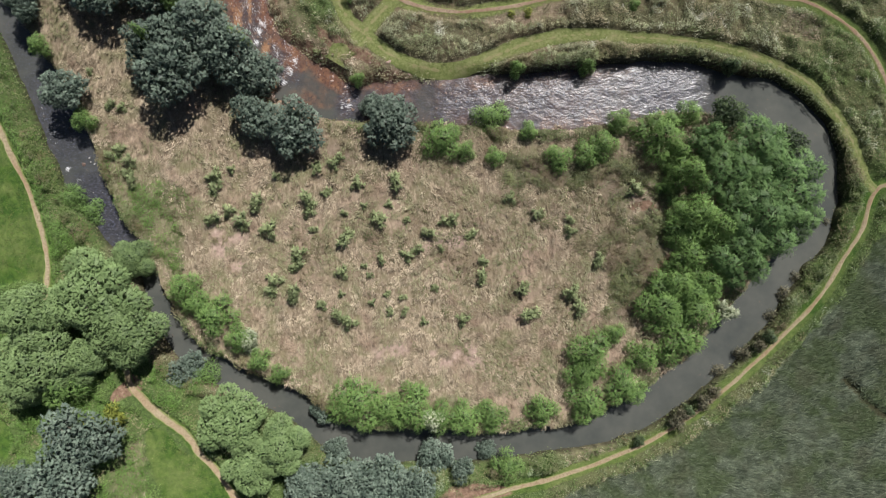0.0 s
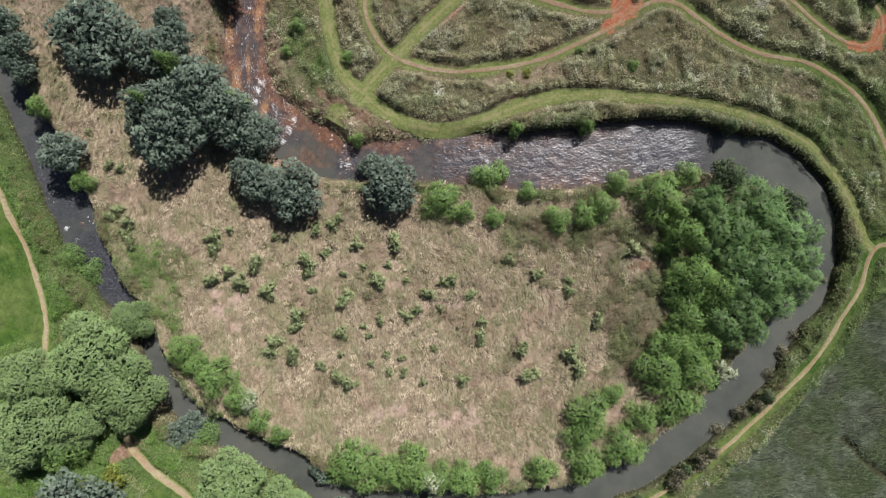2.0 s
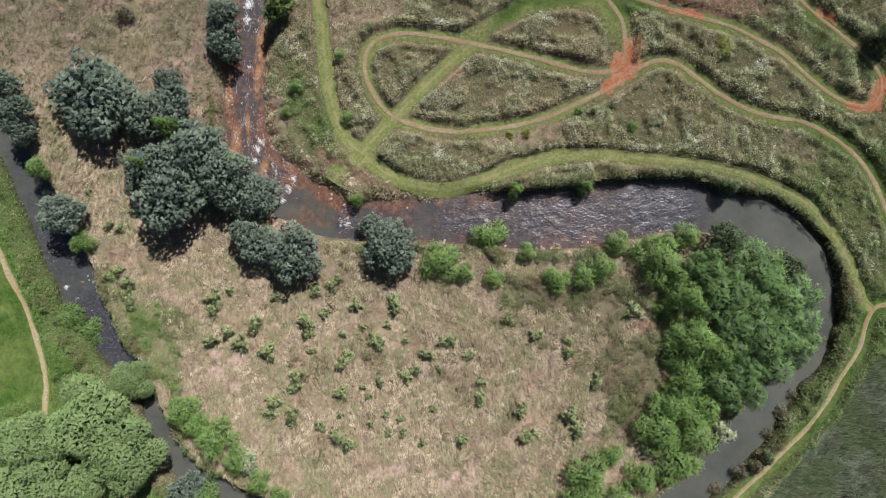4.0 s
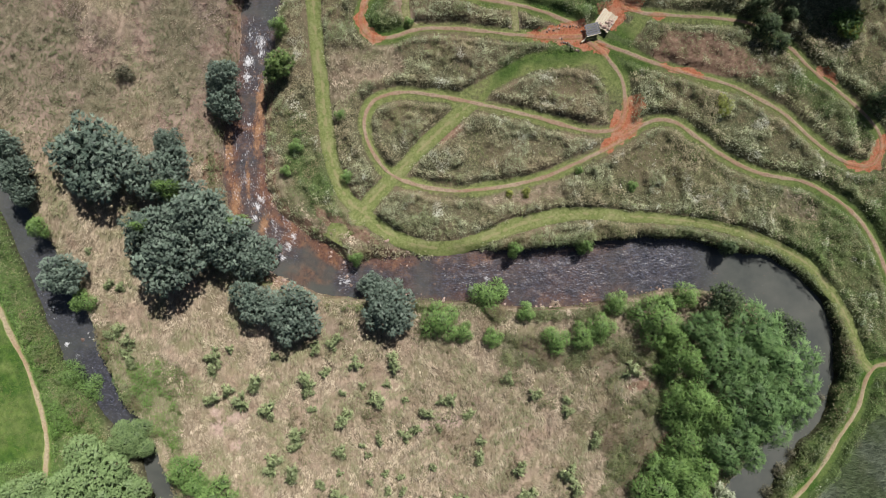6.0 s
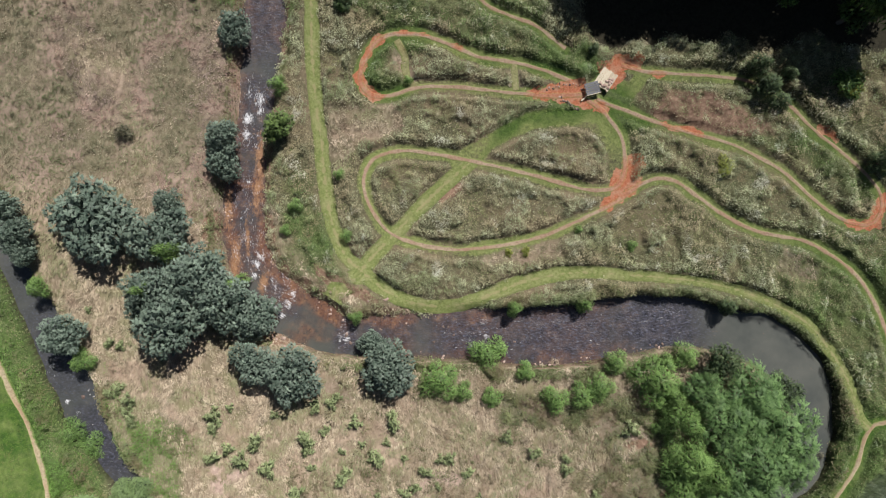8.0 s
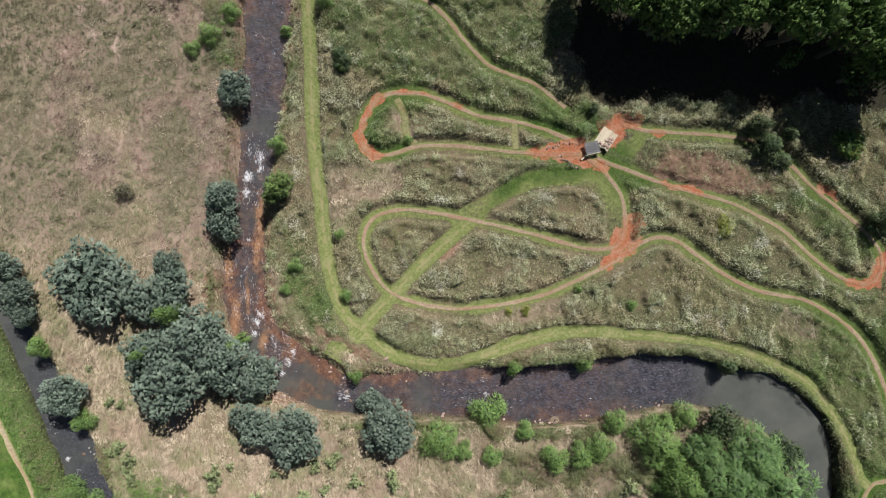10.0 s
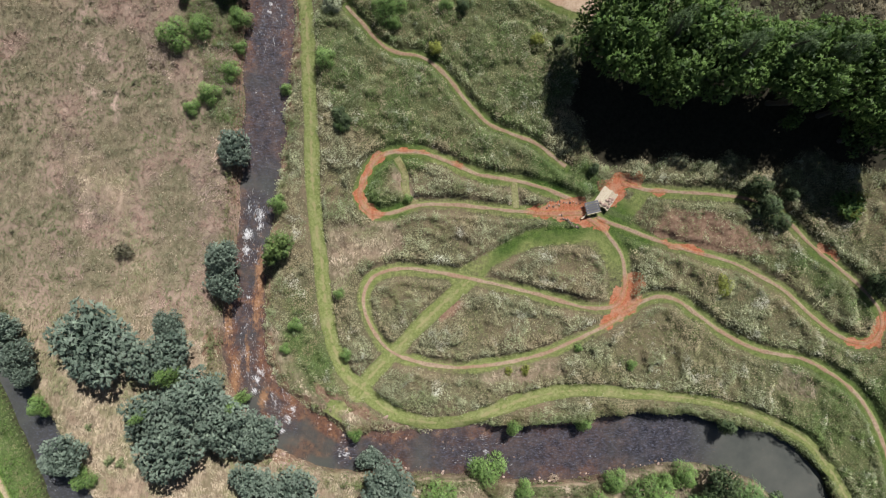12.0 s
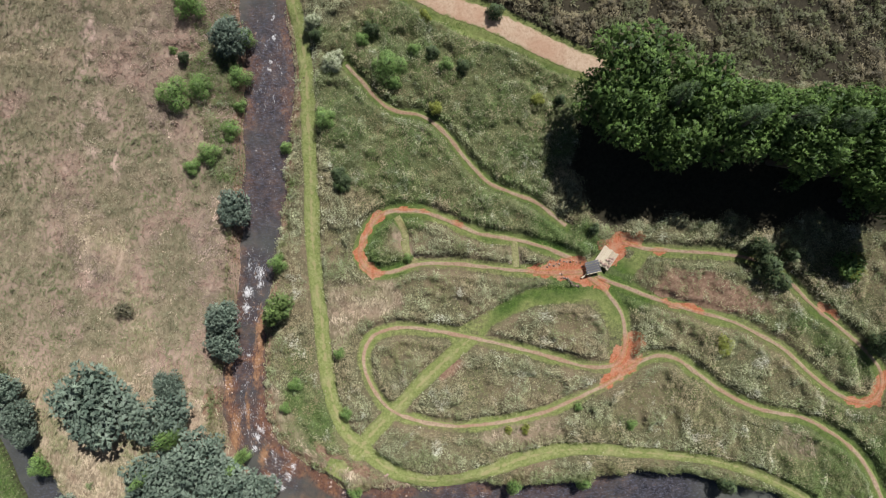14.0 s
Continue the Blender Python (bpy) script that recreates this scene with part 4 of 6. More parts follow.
for k, (name, line) in enumerate(TRACKS.items()):
    pale = name in ("meadow", "spur", "bank")
    ribbon("footpath" if pale else "bike_track", line, TRACK_HALF.get(name, 0.43), PALE_TRACK if pale else TRACK, 0.055,
           "pale trodden earth footpath through grass" if pale else "narrow reddish brown dirt bike track", "path", 0.5, 7, 100 + 10 * k)
ribbon("gravel_road", ROAD, 1.6, GRAVEL, 0.12, "pale sandy gravel road beside the crop field", "road", 0.12, 9, 300)


# ---------------------------------------------------------------- the river
# shallow bars of orange gravel: centre x, y, reach x, y
BARS = [(-27.4, 47.4, 0.8, 4.6), (-27.9, 42.2, 0.8, 3.0), (-32.2, 41.2, 0.75, 4.6), (-31.2, 32.5, 0.9, 3.4), (-27.0, 29.2, 0.8, 1.9), (-25.8, 24.0, 0.9, 1.8), (-29.4, 36.0, 0.4, 3.0)]
# patches of white water: centre x, y, reach x, y
WHITE_WATER = [(-27.6, 56.6, 1.0, 1.5), (-27.4, 55.0, 0.8, 1.1), (-29.3, 54.0, 1.1, 1.4), (-29.6, 51.6, 0.9, 1.6), (-27.4, 33.2, 1.0, 0.8), (-28.0, 31.9, 1.1, 0.6), (-28.4, 30.0, 0.6, 0.8), (-23.3, 26.0, 0.7, 1.1), (-22.5, 27.5, 0.6, 0.8), (-24.3, 24.5, 0.8, 0.9), (-25.0, 25.3, 0.6, 1.0), (-25.8, 26.2, 0.5, 0.8), (-14.5, 21.0, 0.45, 1.5), (-15.5, 20.5, 0.7, 0.6),
               (6.5, 21.0, 0.7, 0.5), (4.2, 19.7, 0.6, 0.5), (-25.4, 95.0, 0.5, 0.8), (-25.3, 92.3, 0.4, 0.7), (-25.6, 88.3, 0.7, 0.5), (-26.1, 87.0, 0.5, 0.4), (-56.6, 11.2, 0.7, 0.6), (-54.9, 9.5, 0.5, 0.6), (-58.8, 16.7, 0.6, 0.5)]


def river_water():
    line = river[(river[:, 1] < 140) & (river[:, 1] > -60) & (river[:, 0] > -90)]
    line = spline(line[::2], 0.3)
    d = np.gradient(line[:, :2], axis=0)
    d /= np.linalg.norm(d, axis=1)[:, None]
    side = np.stack([d[:, 1], -d[:, 0]], 1)
    s = np.linspace(-1, 1, 37)
    xy = line[:, None, :2] + side[:, None, :] * (s[None, :] * (line[:, 2:3] / 2 + 0.9))[..., None]
    x, y = xy[..., 0], xy[..., 1]
    rapid, foam, shoal = np.zeros(x.shape), np.zeros(x.shape), np.zeros(x.shape)
    for cx, cy, rx, ry, r, f, h in RAPIDS:
        jx, jy = x + 2.2 * (noise2(x, y, 2.0, 74) - 0.5), y + 2.2 * (noise2(x, y, 2.0, 75) - 0.5)
        w = np.exp(-(((jx - cx) / rx) ** 4 + ((jy - cy) / ry) ** 4))
        rapid, foam, shoal = np.maximum(rapid, r * w), np.maximum(foam, 0.55 * f * w), np.maximum(shoal, h * w)
    shoal = shoal * np.maximum(0.6 * noise2(x, y, 1.5, 76), step01(0.55 - 0.5 * shoal, 0.95 - 0.4 * shoal, np.abs(s)[None, :] + 0.9 * (noise2(x, y, 2.2, 71) - 0.5)))
    z = -1.45 + rapid * (0.13 * (noise2(x * 0.8 + y * 0.5, y * 1.1 - x * 0.2, 0.9, 72, 2) - 0.5)) + 0.01 * (noise2(x, y, 2.5, 73, 2) - 0.5)
    ob = mesh_object("river", np.concatenate([xy, z[..., None]], -1).reshape(-1, 3), grid_faces(*x.shape)[:, ::-1], WATER, smooth=True)
    bar = np.zeros(x.shape)
    for cx, cy, rx, ry in BARS:
        bar = np.maximum(bar, np.exp(-(((x + 0.7 * (noise2(x, y, 2.0, 77) - 0.5) - cx) / rx) ** 2 + ((y - cy) / ry) ** 2)))
    for cx, cy, rx, ry in WHITE_WATER:
        foam = np.maximum(foam, 1.05 * np.exp(-(((x + 0.9 * (noise2(x, y, 0.9, 78) - 0.5) - cx) / rx) ** 2 + ((y + 0.9 * (noise2(x, y, 0.9, 79) - 0.5) - cy) / ry) ** 2)))
    far = np.concatenate([[0], np.cumsum(np.linalg.norm(np.diff(line[:, :2], axis=0), axis=1))])
    set_values(ob, "downstream", np.broadcast_to(far[:, None], x.shape))
    set_values(ob, "abreast", s[None, :] * (line[:, 2:3] / 2 + 0.9))
    set_values(ob, "rapid", rapid)
    set_values(ob, "bar", bar)
    set_values(ob, "foam", foam)
    set_values(ob, "shoal", shoal)
    return tagged(ob, "murky river with rippling riffle, rapids and still pools", "river", kind="structure")


river_water()


# ---------------------------------------------------------------- grass, weeds, reeds
def scatter(x0, x1, y0, y1, per_m2, seed):
    g = rnd(seed)
    n = int((x1 - x0) * (y1 - y0) * per_m2)
    return g.uniform(x0, x1, n), g.uniform(y0, y1, n), g


def blades(name, x, y, g, count, length, lean, width, mat, label, category, wind=None, spread=0.12, veer=0.9):
    """Tufts of tapering blades that rise from the ground and lean over."""
    n = len(x)
    bx = np.repeat(x, count) + g.normal(0, spread, n * count)
    by = np.repeat(y, count) + g.normal(0, spread, n * count)
    bz = sample(GZ, bx, by) - 0.03
    turn = g.uniform(0, 2 * np.pi, n * count) if wind is None else np.repeat(radians(wind) + veer * (noise2(x, y, 5.0, 33) - 0.5) * 2, count) + g.normal(0, 0.5, n * count)
    size = np.repeat(g.uniform(0.7, 1.3, n), count) * g.uniform(length[0], length[1], n * count) * (1 - 0.3 * step01(36, 46, by) * (bx < -25))
    tilt = np.radians(g.uniform(lean[0], lean[1], n * count))
    w = width * g.uniform(0.6, 1.3, n * count)
    dx, dy = np.cos(turn), np.sin(turn)
    v = np.empty((n * count, 3, 3))
    v[:, 0] = np.stack([bx - dy * w, by + dx * w, bz], -1)
    v[:, 1] = np.stack([bx + dy * w, by - dx * w, bz], -1)
    v[:, 2] = np.stack([bx + dx * size * np.sin(tilt), by + dy * size * np.sin(tilt), bz + size * np.cos(tilt)], -1)
    ob = mesh_object(name, v.reshape(-1, 3), np.arange(n * count * 3).reshape(-1, 3), mat)
    set_values(ob, "tone", np.repeat(0.45 * g.random(n) + 0.55 * step01(0.38, 0.6, noise2(x, y, 0.65, 45, 2)), count * 3))
    return tagged(ob, label, category, kind="stuff")


def leaf_points(p, normal, size, g, slim=0.45, axis=None):
    """Pointed leaves at places p that face along normal, or that lie along axis and face near to normal."""
    n = len(p)
    normal = normal / np.linalg.norm(normal, axis=1)[:, None]
    a = np.cross(normal, g.normal(size=(n, 3))) if axis is None else axis
    a = a / (np.linalg.norm(a, axis=1)[:, None] + 1e-9)
    b = np.cross(normal, a)
    b /= np.linalg.norm(b, axis=1)[:, None] + 1e-9
    size = np.broadcast_to(size, n)[:, None]
    v = np.stack([p - a * size + b * size * slim, p - a * size - b * size * slim, p + a * size], 1)
    return v.reshape(-1, 3), np.arange(3 * n).reshape(-1, 3)


def mound(x, y):
    """How high the weeds stand: rank clumps and hollows a few metres wide."""
    rank = 0.3 + 0.95 * step01(0.35, 0.65, noise2(x, y, 2.6, 41, 3))
    side = sample(TRODDEN, x, y)
    return np.maximum(rank, 1.1 * step01(1.9, 0.5, side) * (0.6 + 0.7 * noise2(x, y, 1.2, 42, 2)))


def weeds(name, x, y, g, count, size, tall, mat, label, category, spread=0.28):
    """Clumps of pointed leaves that stand over the ground in mounds."""
    stay = mound(x, y) > g.uniform(0.2, 0.75, len(x))
    x, y = x[stay], y[stay]
    n = len(x)
    high = np.repeat(g.uniform(tall[0], tall[1], n), count)
    px = np.repeat(x, count) + g.normal(0, spread, n * count)
    py = np.repeat(y, count) + g.normal(0, spread, n * count)
    rise = mound(px, py)
    pz = sample(GZ, px, py) + high * rise * g.uniform(0.4, 1.0, n * count)
    normal = g.normal(size=(n * count, 3)) * 0.7 + np.array([0, 0, 0.9])
    v, f = leaf_points(np.stack([px, py, pz], -1), normal, g.uniform(size[0], size[1], n * count), g, 0.4)
    ob = mesh_object(name, v, f, mat, smooth=True)
    set_values(ob, "tone", np.repeat(0.45 * g.random(n) + 0.55 * step01(0.38, 0.6, noise2(x, y, 0.65, 45, 2)), count * 3))
    lean = np.stack([rise - mound(px + 0.3, py), rise - mound(px, py + 0.3), np.full(n * count, 0.3)], -1) / 0.3
    clump = np.stack([px - np.repeat(x, count), py - np.repeat(y, count), np.zeros(n * count)], -1) * 1.6
    face = normal / np.linalg.norm(normal, axis=1)[:, None]
    round_off = lean + clump + face * 0.9
    round_off /= np.linalg.norm(round_off, axis=1)[:, None]
    ob.data.normals_split_custom_set_from_vertices(np.repeat(round_off, 3, 0).tolist())
    return tagged(ob, label, category, kind="stuff")


FX0, FX1, FY0, FY1 = -68, 68, -41, 101
x, y, g = scatter(FX0, FX1, FY0, FY1, 9.0, 21)
dry = (sample(DRY, x, y) > g.uniform(0.2, 0.8, len(x))) & (sample(SHORE, x, y) > 0.4) & (sample(TRODDEN, x, y) > 0)
dry &= (noise2(x, y, 1.4, 23) > 0.36 - 0.2 * sample(WEST, x, y)) & (sample(BARE, x, y) < g.random(len(x)) + 0.1 + 0.5 * sample(WEST, x, y))
olive = sample(OLIVE, x, y) + 0.8 * sample(LUSH, x, y) > g.random(len(x))
keep = dry & ~olive
blades("dry_grass", x[keep], y[keep], g, 5, (0.28, 0.68), (30, 76), 0.06, DRY_BLADE, "dry straw-coloured meadow grass in tussocks", "grass", wind=-60, spread=0.15, veer=1.9)
pink = dry & olive & (sample(PINK, x, y) > g.random(len(x))) 
blades("pink_grass", x[pink], y[pink], g, 6, (0.3, 0.7), (25, 70), 0.07, PINK_BLADE, "pinkish ripe meadow grass in tussocks", "grass", wind=-35, spread=0.17, veer=1.6)
keep = dry & olive & ~pink & ((y > 34) | (g.random(len(x)) < 0.15))
blades("olive_grass", x[keep], y[keep], g, 5, (0.3, 0.75), (35, 78), 0.07, OLIVE_BLADE, "dull olive and pinkish meadow grass", "grass", wind=-35, spread=0.13, veer=1.6)
x, y, g = scatter(FX0, FX1, FY0, FY1, 8.0, 22)
edge = sample(TRODDEN, x, y) > 0.05 + 0.25 * g.random(len(x))
wild = (sample(DRY, x, y) < 0.4) & (sample(MARSH, x, y) < 0.5) & (sample(CROPS, x, y) < 0.5) & (sample(LAWN, x, y) < 0.4)
wild |= (sample(DRY, x, y) > 0.6) & (np.maximum(sample(OLIVE, x, y) * (y < 34), sample(LUSH, x, y)) > g.uniform(0.1, 0.7, len(x)))
keep = wild & edge & (sample(SHORE, x, y) > 0.1) & (noise2(x, y, 1.8, 24) > 0.25)
green = sample(LUSH, x, y) > g.uniform(0.1, 0.9, len(x))
herbs = keep & (sample(DRY, x, y) > 0.6) & ~green
grey = keep & ~green & ~herbs
hx, hy, hg = scatter(-25, 45, -15, 34, 9.0, 34)
more = (sample(DRY, hx, hy) > 0.6) & ((sample(OLIVE, hx, hy) > hg.uniform(0.2, 0.9, len(hx))) | (noise2(hx, hy, 3.5, 46) > hg.uniform(0.54, 0.95, len(hx)))) & (sample(SHORE, hx, hy) > 0.3) & (sample(WORN, hx, hy) < 0.3)
weeds("herbs", np.concatenate([x[herbs], hx[more]]), np.concatenate([y[herbs], hy[more]]), g, 9, (0.07, 0.17), (0.3, 0.8), HERB_LEAF, "dull olive herbs among the dry grass", "herbs")
grey &= (sample(DARKENED, x, y) < 0.8)
grey &= sample(WORN, x, y) < g.random(len(x)) + 0.15
weeds("weeds", x[grey], y[grey], g, 12, (0.06, 0.16), (0.25, 0.75), WEED_LEAF, "tall grey-green weeds with pale seed heads", "weeds")
green &= keep & (sample(WORN, x, y) < g.random(len(x)) + 0.15) & (sample(DARKENED, x, y) < 0.8)
lush_bank = green & (x < -36) & (y < 40)
weeds("lush_weeds", x[lush_bank], y[lush_bank], g, 12, (0.06, 0.155), (0.2, 0.7), LUSH_WEED, "bright green rank grass and weeds by the water", "weeds")
green &= ~lush_bank
weeds("green_weeds", x[green], y[green], g, 12, (0.06, 0.155), (0.2, 0.7), GREEN_WEED, "tall lush green weeds", "weeds")
x, y, g = scatter(FX0, FX1, FY0, FY1, 6.0, 32)
low = (sample(DRY, x, y) < 0.5) & (sample(REED, x, y) < 0.5) & (sample(CROPS, x, y) < 0.5) & (sample(LAWN, x, y) < 0.4)
low &= (sample(SHORE, x, y) > 0.2) & (sample(TRODDEN, x, y) > 0.1) & (sample(DARKENED, x, y) < 0.6) & (mound(x, y) < 0.95)
blades("undergrowth", x[low], y[low], g, 4, (0.2, 0.45), (25, 70), 0.055, UNDER_BLADE, "low rough grass between the weeds", "grass", spread=0.2)
x, y, g = scatter(FX0, FX1, FY0, FY1, 9.0, 25)
keep = (sample(SHORE, x, y) > 0.0) & (sample(SHORE, x, y) < 1.8) & (sample(TRODDEN, x, y) > 0.05) & (noise2(x, y, 3.0, 29) > 0.3) & (sample(STRAW, x, y) < 0.5) & (sample(GENTLE, x, y) * 1.6 < sample(SHORE, x, y) + 0.2)
weeds("bank_weeds", x[keep], y[keep], g, 10, (0.08, 0.19), (0.5, 1.3), BANK_LEAF, "lush green weeds overhanging the river bank", "weeds")
x, y, g = scatter(-12, 40, 11, 21, 16.0, 35)
keep = (sample(SHORE, x, y) > -0.15) & (sample(SHORE, x, y) < 1.6) & (sample(DRY, x, y) > 0.5) & (noise2(x, y, 1.6, 36) > 0.38)
weeds("shore_weeds", x[keep], y[keep], g, 9, (0.06, 0.15), (0.3, 0.9), HERB_LEAF, "straggling herbs along the stony shore", "weeds")
x, y, g = scatter(0, FX1, FY0, 32, 30.0, 26)
keep = (sample(REED, x, y) > 0.5) & (noise2(x, y, 2.0, 30) > 0.2)
blades("reeds", x[keep], y[keep], g, 3, (0.5, 1.05), (25, 65), 0.05, REED_BLADE, "grey-green reeds combed by the wind", "reeds", wind=48, veer=0.5)
x, y, g = scatter(-5, FX1, 76, FY1, 7.0, 27)
x = np.round((x + 0.12 * y) / 0.85) * 0.85 - 0.12 * y + g.normal(0, 0.13, len(x))          # sown in rows
keep = (sample(CROPS, x, y) > 0.5) & (sample(TRODDEN, x, y) > 0)
weeds("crop", x[keep], y[keep], g, 10, (0.10, 0.25), (0.6, 1.3), CROP_LEAF, "dull brown-green field crop", "crop", spread=0.2)
x, y, g = scatter(FX0, FX1, FY0, FY1, 9.0, 28)
keep = ((sample(LAWN, x, y) > 0.5) | (sample(SHORT, x, y) > g.uniform(0.3, 1.2, len(x)))) & (sample(SHORE, x, y) > 0.6) & (sample(TRODDEN, x, y) > -0.75)
keep |= (sample(LAWN, x, y) > 0.5) & (sample(TRODDEN, x, y) > 0)
blades("green_grass", x[keep], y[keep], g, 3, (0.12, 0.28), (20, 65), 0.05, GREEN_BLADE, "short bright green grass", "grass")


# ---------------------------------------------------------------- trees and bushes
def tube(points, radii, sides=6):
    points = np.asarray(points, float)
    v, f = [], []
    for k, (p, r) in enumerate(zip(points, radii)):
        d = points[min(k + 1, len(points) - 1)] - points[max(k - 1, 0)]
        d /= np.linalg.norm(d) + 1e-9
        a = np.cross(d, (0.3, 1.0, 0.1))
        a /= np.linalg.norm(a)
        b = np.cross(d, a)
        for s in range(sides):
            t = 2 * math.pi * s / sides
            v.append(p + r * (math.cos(t) * a + math.sin(t) * b))
        if k:
            for s in range(sides):
                i, j = (k - 1) * sides + s, (k - 1) * sides + (s + 1) % sides
                f.append((i, j, j + sides, i + sides))
    return v, f


def spread_out(spot, apart, most):
    """Picks places in turn that keep some distance from all picked before."""
    kept = np.empty((most, 3))
    chosen = []
    for k, p in enumerate(spot):
        n = len(chosen)
        if n == most:
            break
        if n and ((kept[:n] - p) ** 2).sum(1).min() < apart * apart:
            continue
        kept[n] = p
        chosen.append(k)
    return np.array(chosen)


def unit(a):
    return a / (np.linalg.norm(a, axis=1)[:, None] + 1e-9)


def make_tree(name, leaf, radius, height, seed, lobes, apart, length, sprays, leaves, leaf_size, slim=0.3, droop=0.1, low=0.25, stems=1, billow=0.0, plump=0.42, core_most=0.5, lift=0.25):
    """An Empty at the foot with a trunk with limbs and a crown of leafy sprays that fan out from clumps on uneven lobes."""
    g = rnd(seed)
    root = new(name)
    centres, sizes = [], []
    for k in range(lobes):
        a = 2 * math.pi * (k * 0.382 + 0.06 * g.normal())
        r = radius * (0.0 if k == 0 else (1.04 - plump) * math.sqrt((k - 0.3) / lobes) * g.uniform(0.85, 1.12))
        z = height * (0.66 if k == 0 else g.uniform(low + 0.18, 0.66) - 0.10 * r / radius)
        centres.append((r * math.cos(a), r * math.sin(a), z))
        sizes.append(radius * plump * g.uniform(0.8, 1.2) * (1.15 if k == 0 else 1.0))
    centres, sizes = np.array(centres), np.array(sizes)
    flat = min(1.0, height * 0.36 / sizes.mean())
    v, f = [], []
    for s in range(stems):
        foot = np.array([g.normal(0, 0.25), g.normal(0, 0.25), -0.2]) * (1 if stems > 1 else 0.2)
        foot[2] = -0.25
        top = centres[s % lobes] * np.array([0.8, 0.8, 0.9])
        bend = foot * 0.5 + top * 0.5 + np.array([*g.normal(0, 0.05 * height, 2), 0])
        tv, tf = tube([foot, foot * 0.75 + bend * 0.25, bend, top * 0.6 + bend * 0.4, top], np.array([1.3, 1.0, 0.75, 0.5, 0.2]) * (0.028 * height + 0.02))
        f += [tuple(i + len(v) for i in q) for q in tf]
        v += tv
        for c in centres[1 + s::stems] if lift < 0.5 else ():
            start = foot + (bend - foot) * g.uniform(0.45, 1.0)
            middle = (start + c) / 2 + np.array([0, 0, 0.06 * height])
            tv, tf = tube([start, middle, c], np.array([0.55, 0.38, 0.12]) * (0.028 * height + 0.02), 5)
            f += [tuple(i + len(v) for i in q) for q in tf]
            v += tv
    mesh_object("trunk", v, f, BARK, root, "rough bark trunk with limbs", True)
    hearts, heart_sizes = centres, sizes
    if billow:
        # smaller billows all over the lobes, with clefts between them
        tries = int(60 * (sizes ** 2).sum() / billow ** 2)
        pick = g.choice(lobes, tries, p=sizes ** 2 / (sizes ** 2).sum())
        way = g.normal(size=(tries, 3))
        way[:, 2] = np.abs(way[:, 2]) * 1.1 - 0.4
        spot = centres[pick] + unit(way) * (sizes[pick] * g.uniform(0.6, 1.0, tries) - 0.5 * billow)[:, None] * np.array([1, 1, flat])
        hidden = np.zeros(tries, bool)
        for c, s in zip(centres, sizes):
            hidden |= (((spot - c) / np.array([1, 1, flat])) ** 2).sum(1) < (0.9 * s - 0.9 * billow) ** 2
        spot = spot[~hidden]
        centres = spot[spread_out(spot, billow * 1.42, 900)]
        sizes = billow * g.uniform(0.7, 1.25, len(centres))
        flat = min(1.0, flat * 1.1)
    tries = int(5 * 9.0 * (sizes ** 2).sum() / apart ** 2)
    pick = g.choice(len(sizes), tries, p=sizes ** 2 / (sizes ** 2).sum())
    way = g.normal(size=(tries, 3))
    way[:, 2] = np.abs(way[:, 2]) * 1.1 - 0.45
    way = unit(way)
    spot = centres[pick] + way * (sizes[pick] * g.uniform(0.8, 1.04, tries))[:, None] * np.array([1, 1, flat])
    buried = np.zeros(tries, bool)
    for c, s in zip(centres, sizes):
        buried |= (((spot - c) / np.array([1, 1, flat])) ** 2).sum(1) < (0.74 * s) ** 2
    spot, way = spot[~buried], way[~buried]
    spot[:, 2] = np.maximum(spot[:, 2], 0.12 * height)
    chosen = spread_out(spot, apart * 0.92, 4000)
    spot, way = spot[chosen], way[chosen]
    # each clump: sprays that fan out, each spray a row of leaves along it
    n = len(spot) * sprays
    fan = unit(np.repeat(way, sprays, 0) * 0.8 + unit(g.normal(size=(n, 3))) * 0.95 + np.array([0, 0, lift]))
    reach = np.repeat(length * g.uniform(0.7, 1.3, len(spot)), sprays) * g.uniform(0.65, 1.15, n)
    foot = np.repeat(spot - way * 0.3 * length, sprays, 0)
    along = np.tile((np.arange(leaves) + 0.6) / leaves, n) * g.uniform(0.85, 1.1, n * leaves)
    fan_all, reach_all = np.repeat(fan, leaves, 0), np.repeat(reach, leaves)
    p = np.repeat(foot, leaves, 0) + fan_all * (reach_all * along)[:, None] + g.normal(size=(n * leaves, 3)) * 0.10 * length
    p[:, 2] -= droop * reach_all * along ** 2
    p[:, 2] = np.maximum(p[:, 2], 0.05)
    axis = unit(fan_all + np.stack([np.zeros(n * leaves), np.zeros(n * leaves), -2 * droop * along], -1) + g.normal(size=(n * leaves, 3)) * 0.35)
    outward = np.repeat(way, sprays * leaves, 0)
    normal = outward * 0.7 + fan_all * 0.3 + g.normal(size=(n * leaves, 3)) * 0.4 + np.array([0.1, 0.2, 0.4])
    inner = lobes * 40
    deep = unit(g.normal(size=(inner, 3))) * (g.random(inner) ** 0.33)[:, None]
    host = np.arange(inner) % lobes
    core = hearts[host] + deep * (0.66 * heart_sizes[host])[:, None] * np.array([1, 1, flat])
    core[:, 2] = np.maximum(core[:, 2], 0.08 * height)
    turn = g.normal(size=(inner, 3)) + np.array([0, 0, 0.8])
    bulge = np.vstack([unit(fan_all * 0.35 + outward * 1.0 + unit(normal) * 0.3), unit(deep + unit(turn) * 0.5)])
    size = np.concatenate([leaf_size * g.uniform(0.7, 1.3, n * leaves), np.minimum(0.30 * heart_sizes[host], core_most)])
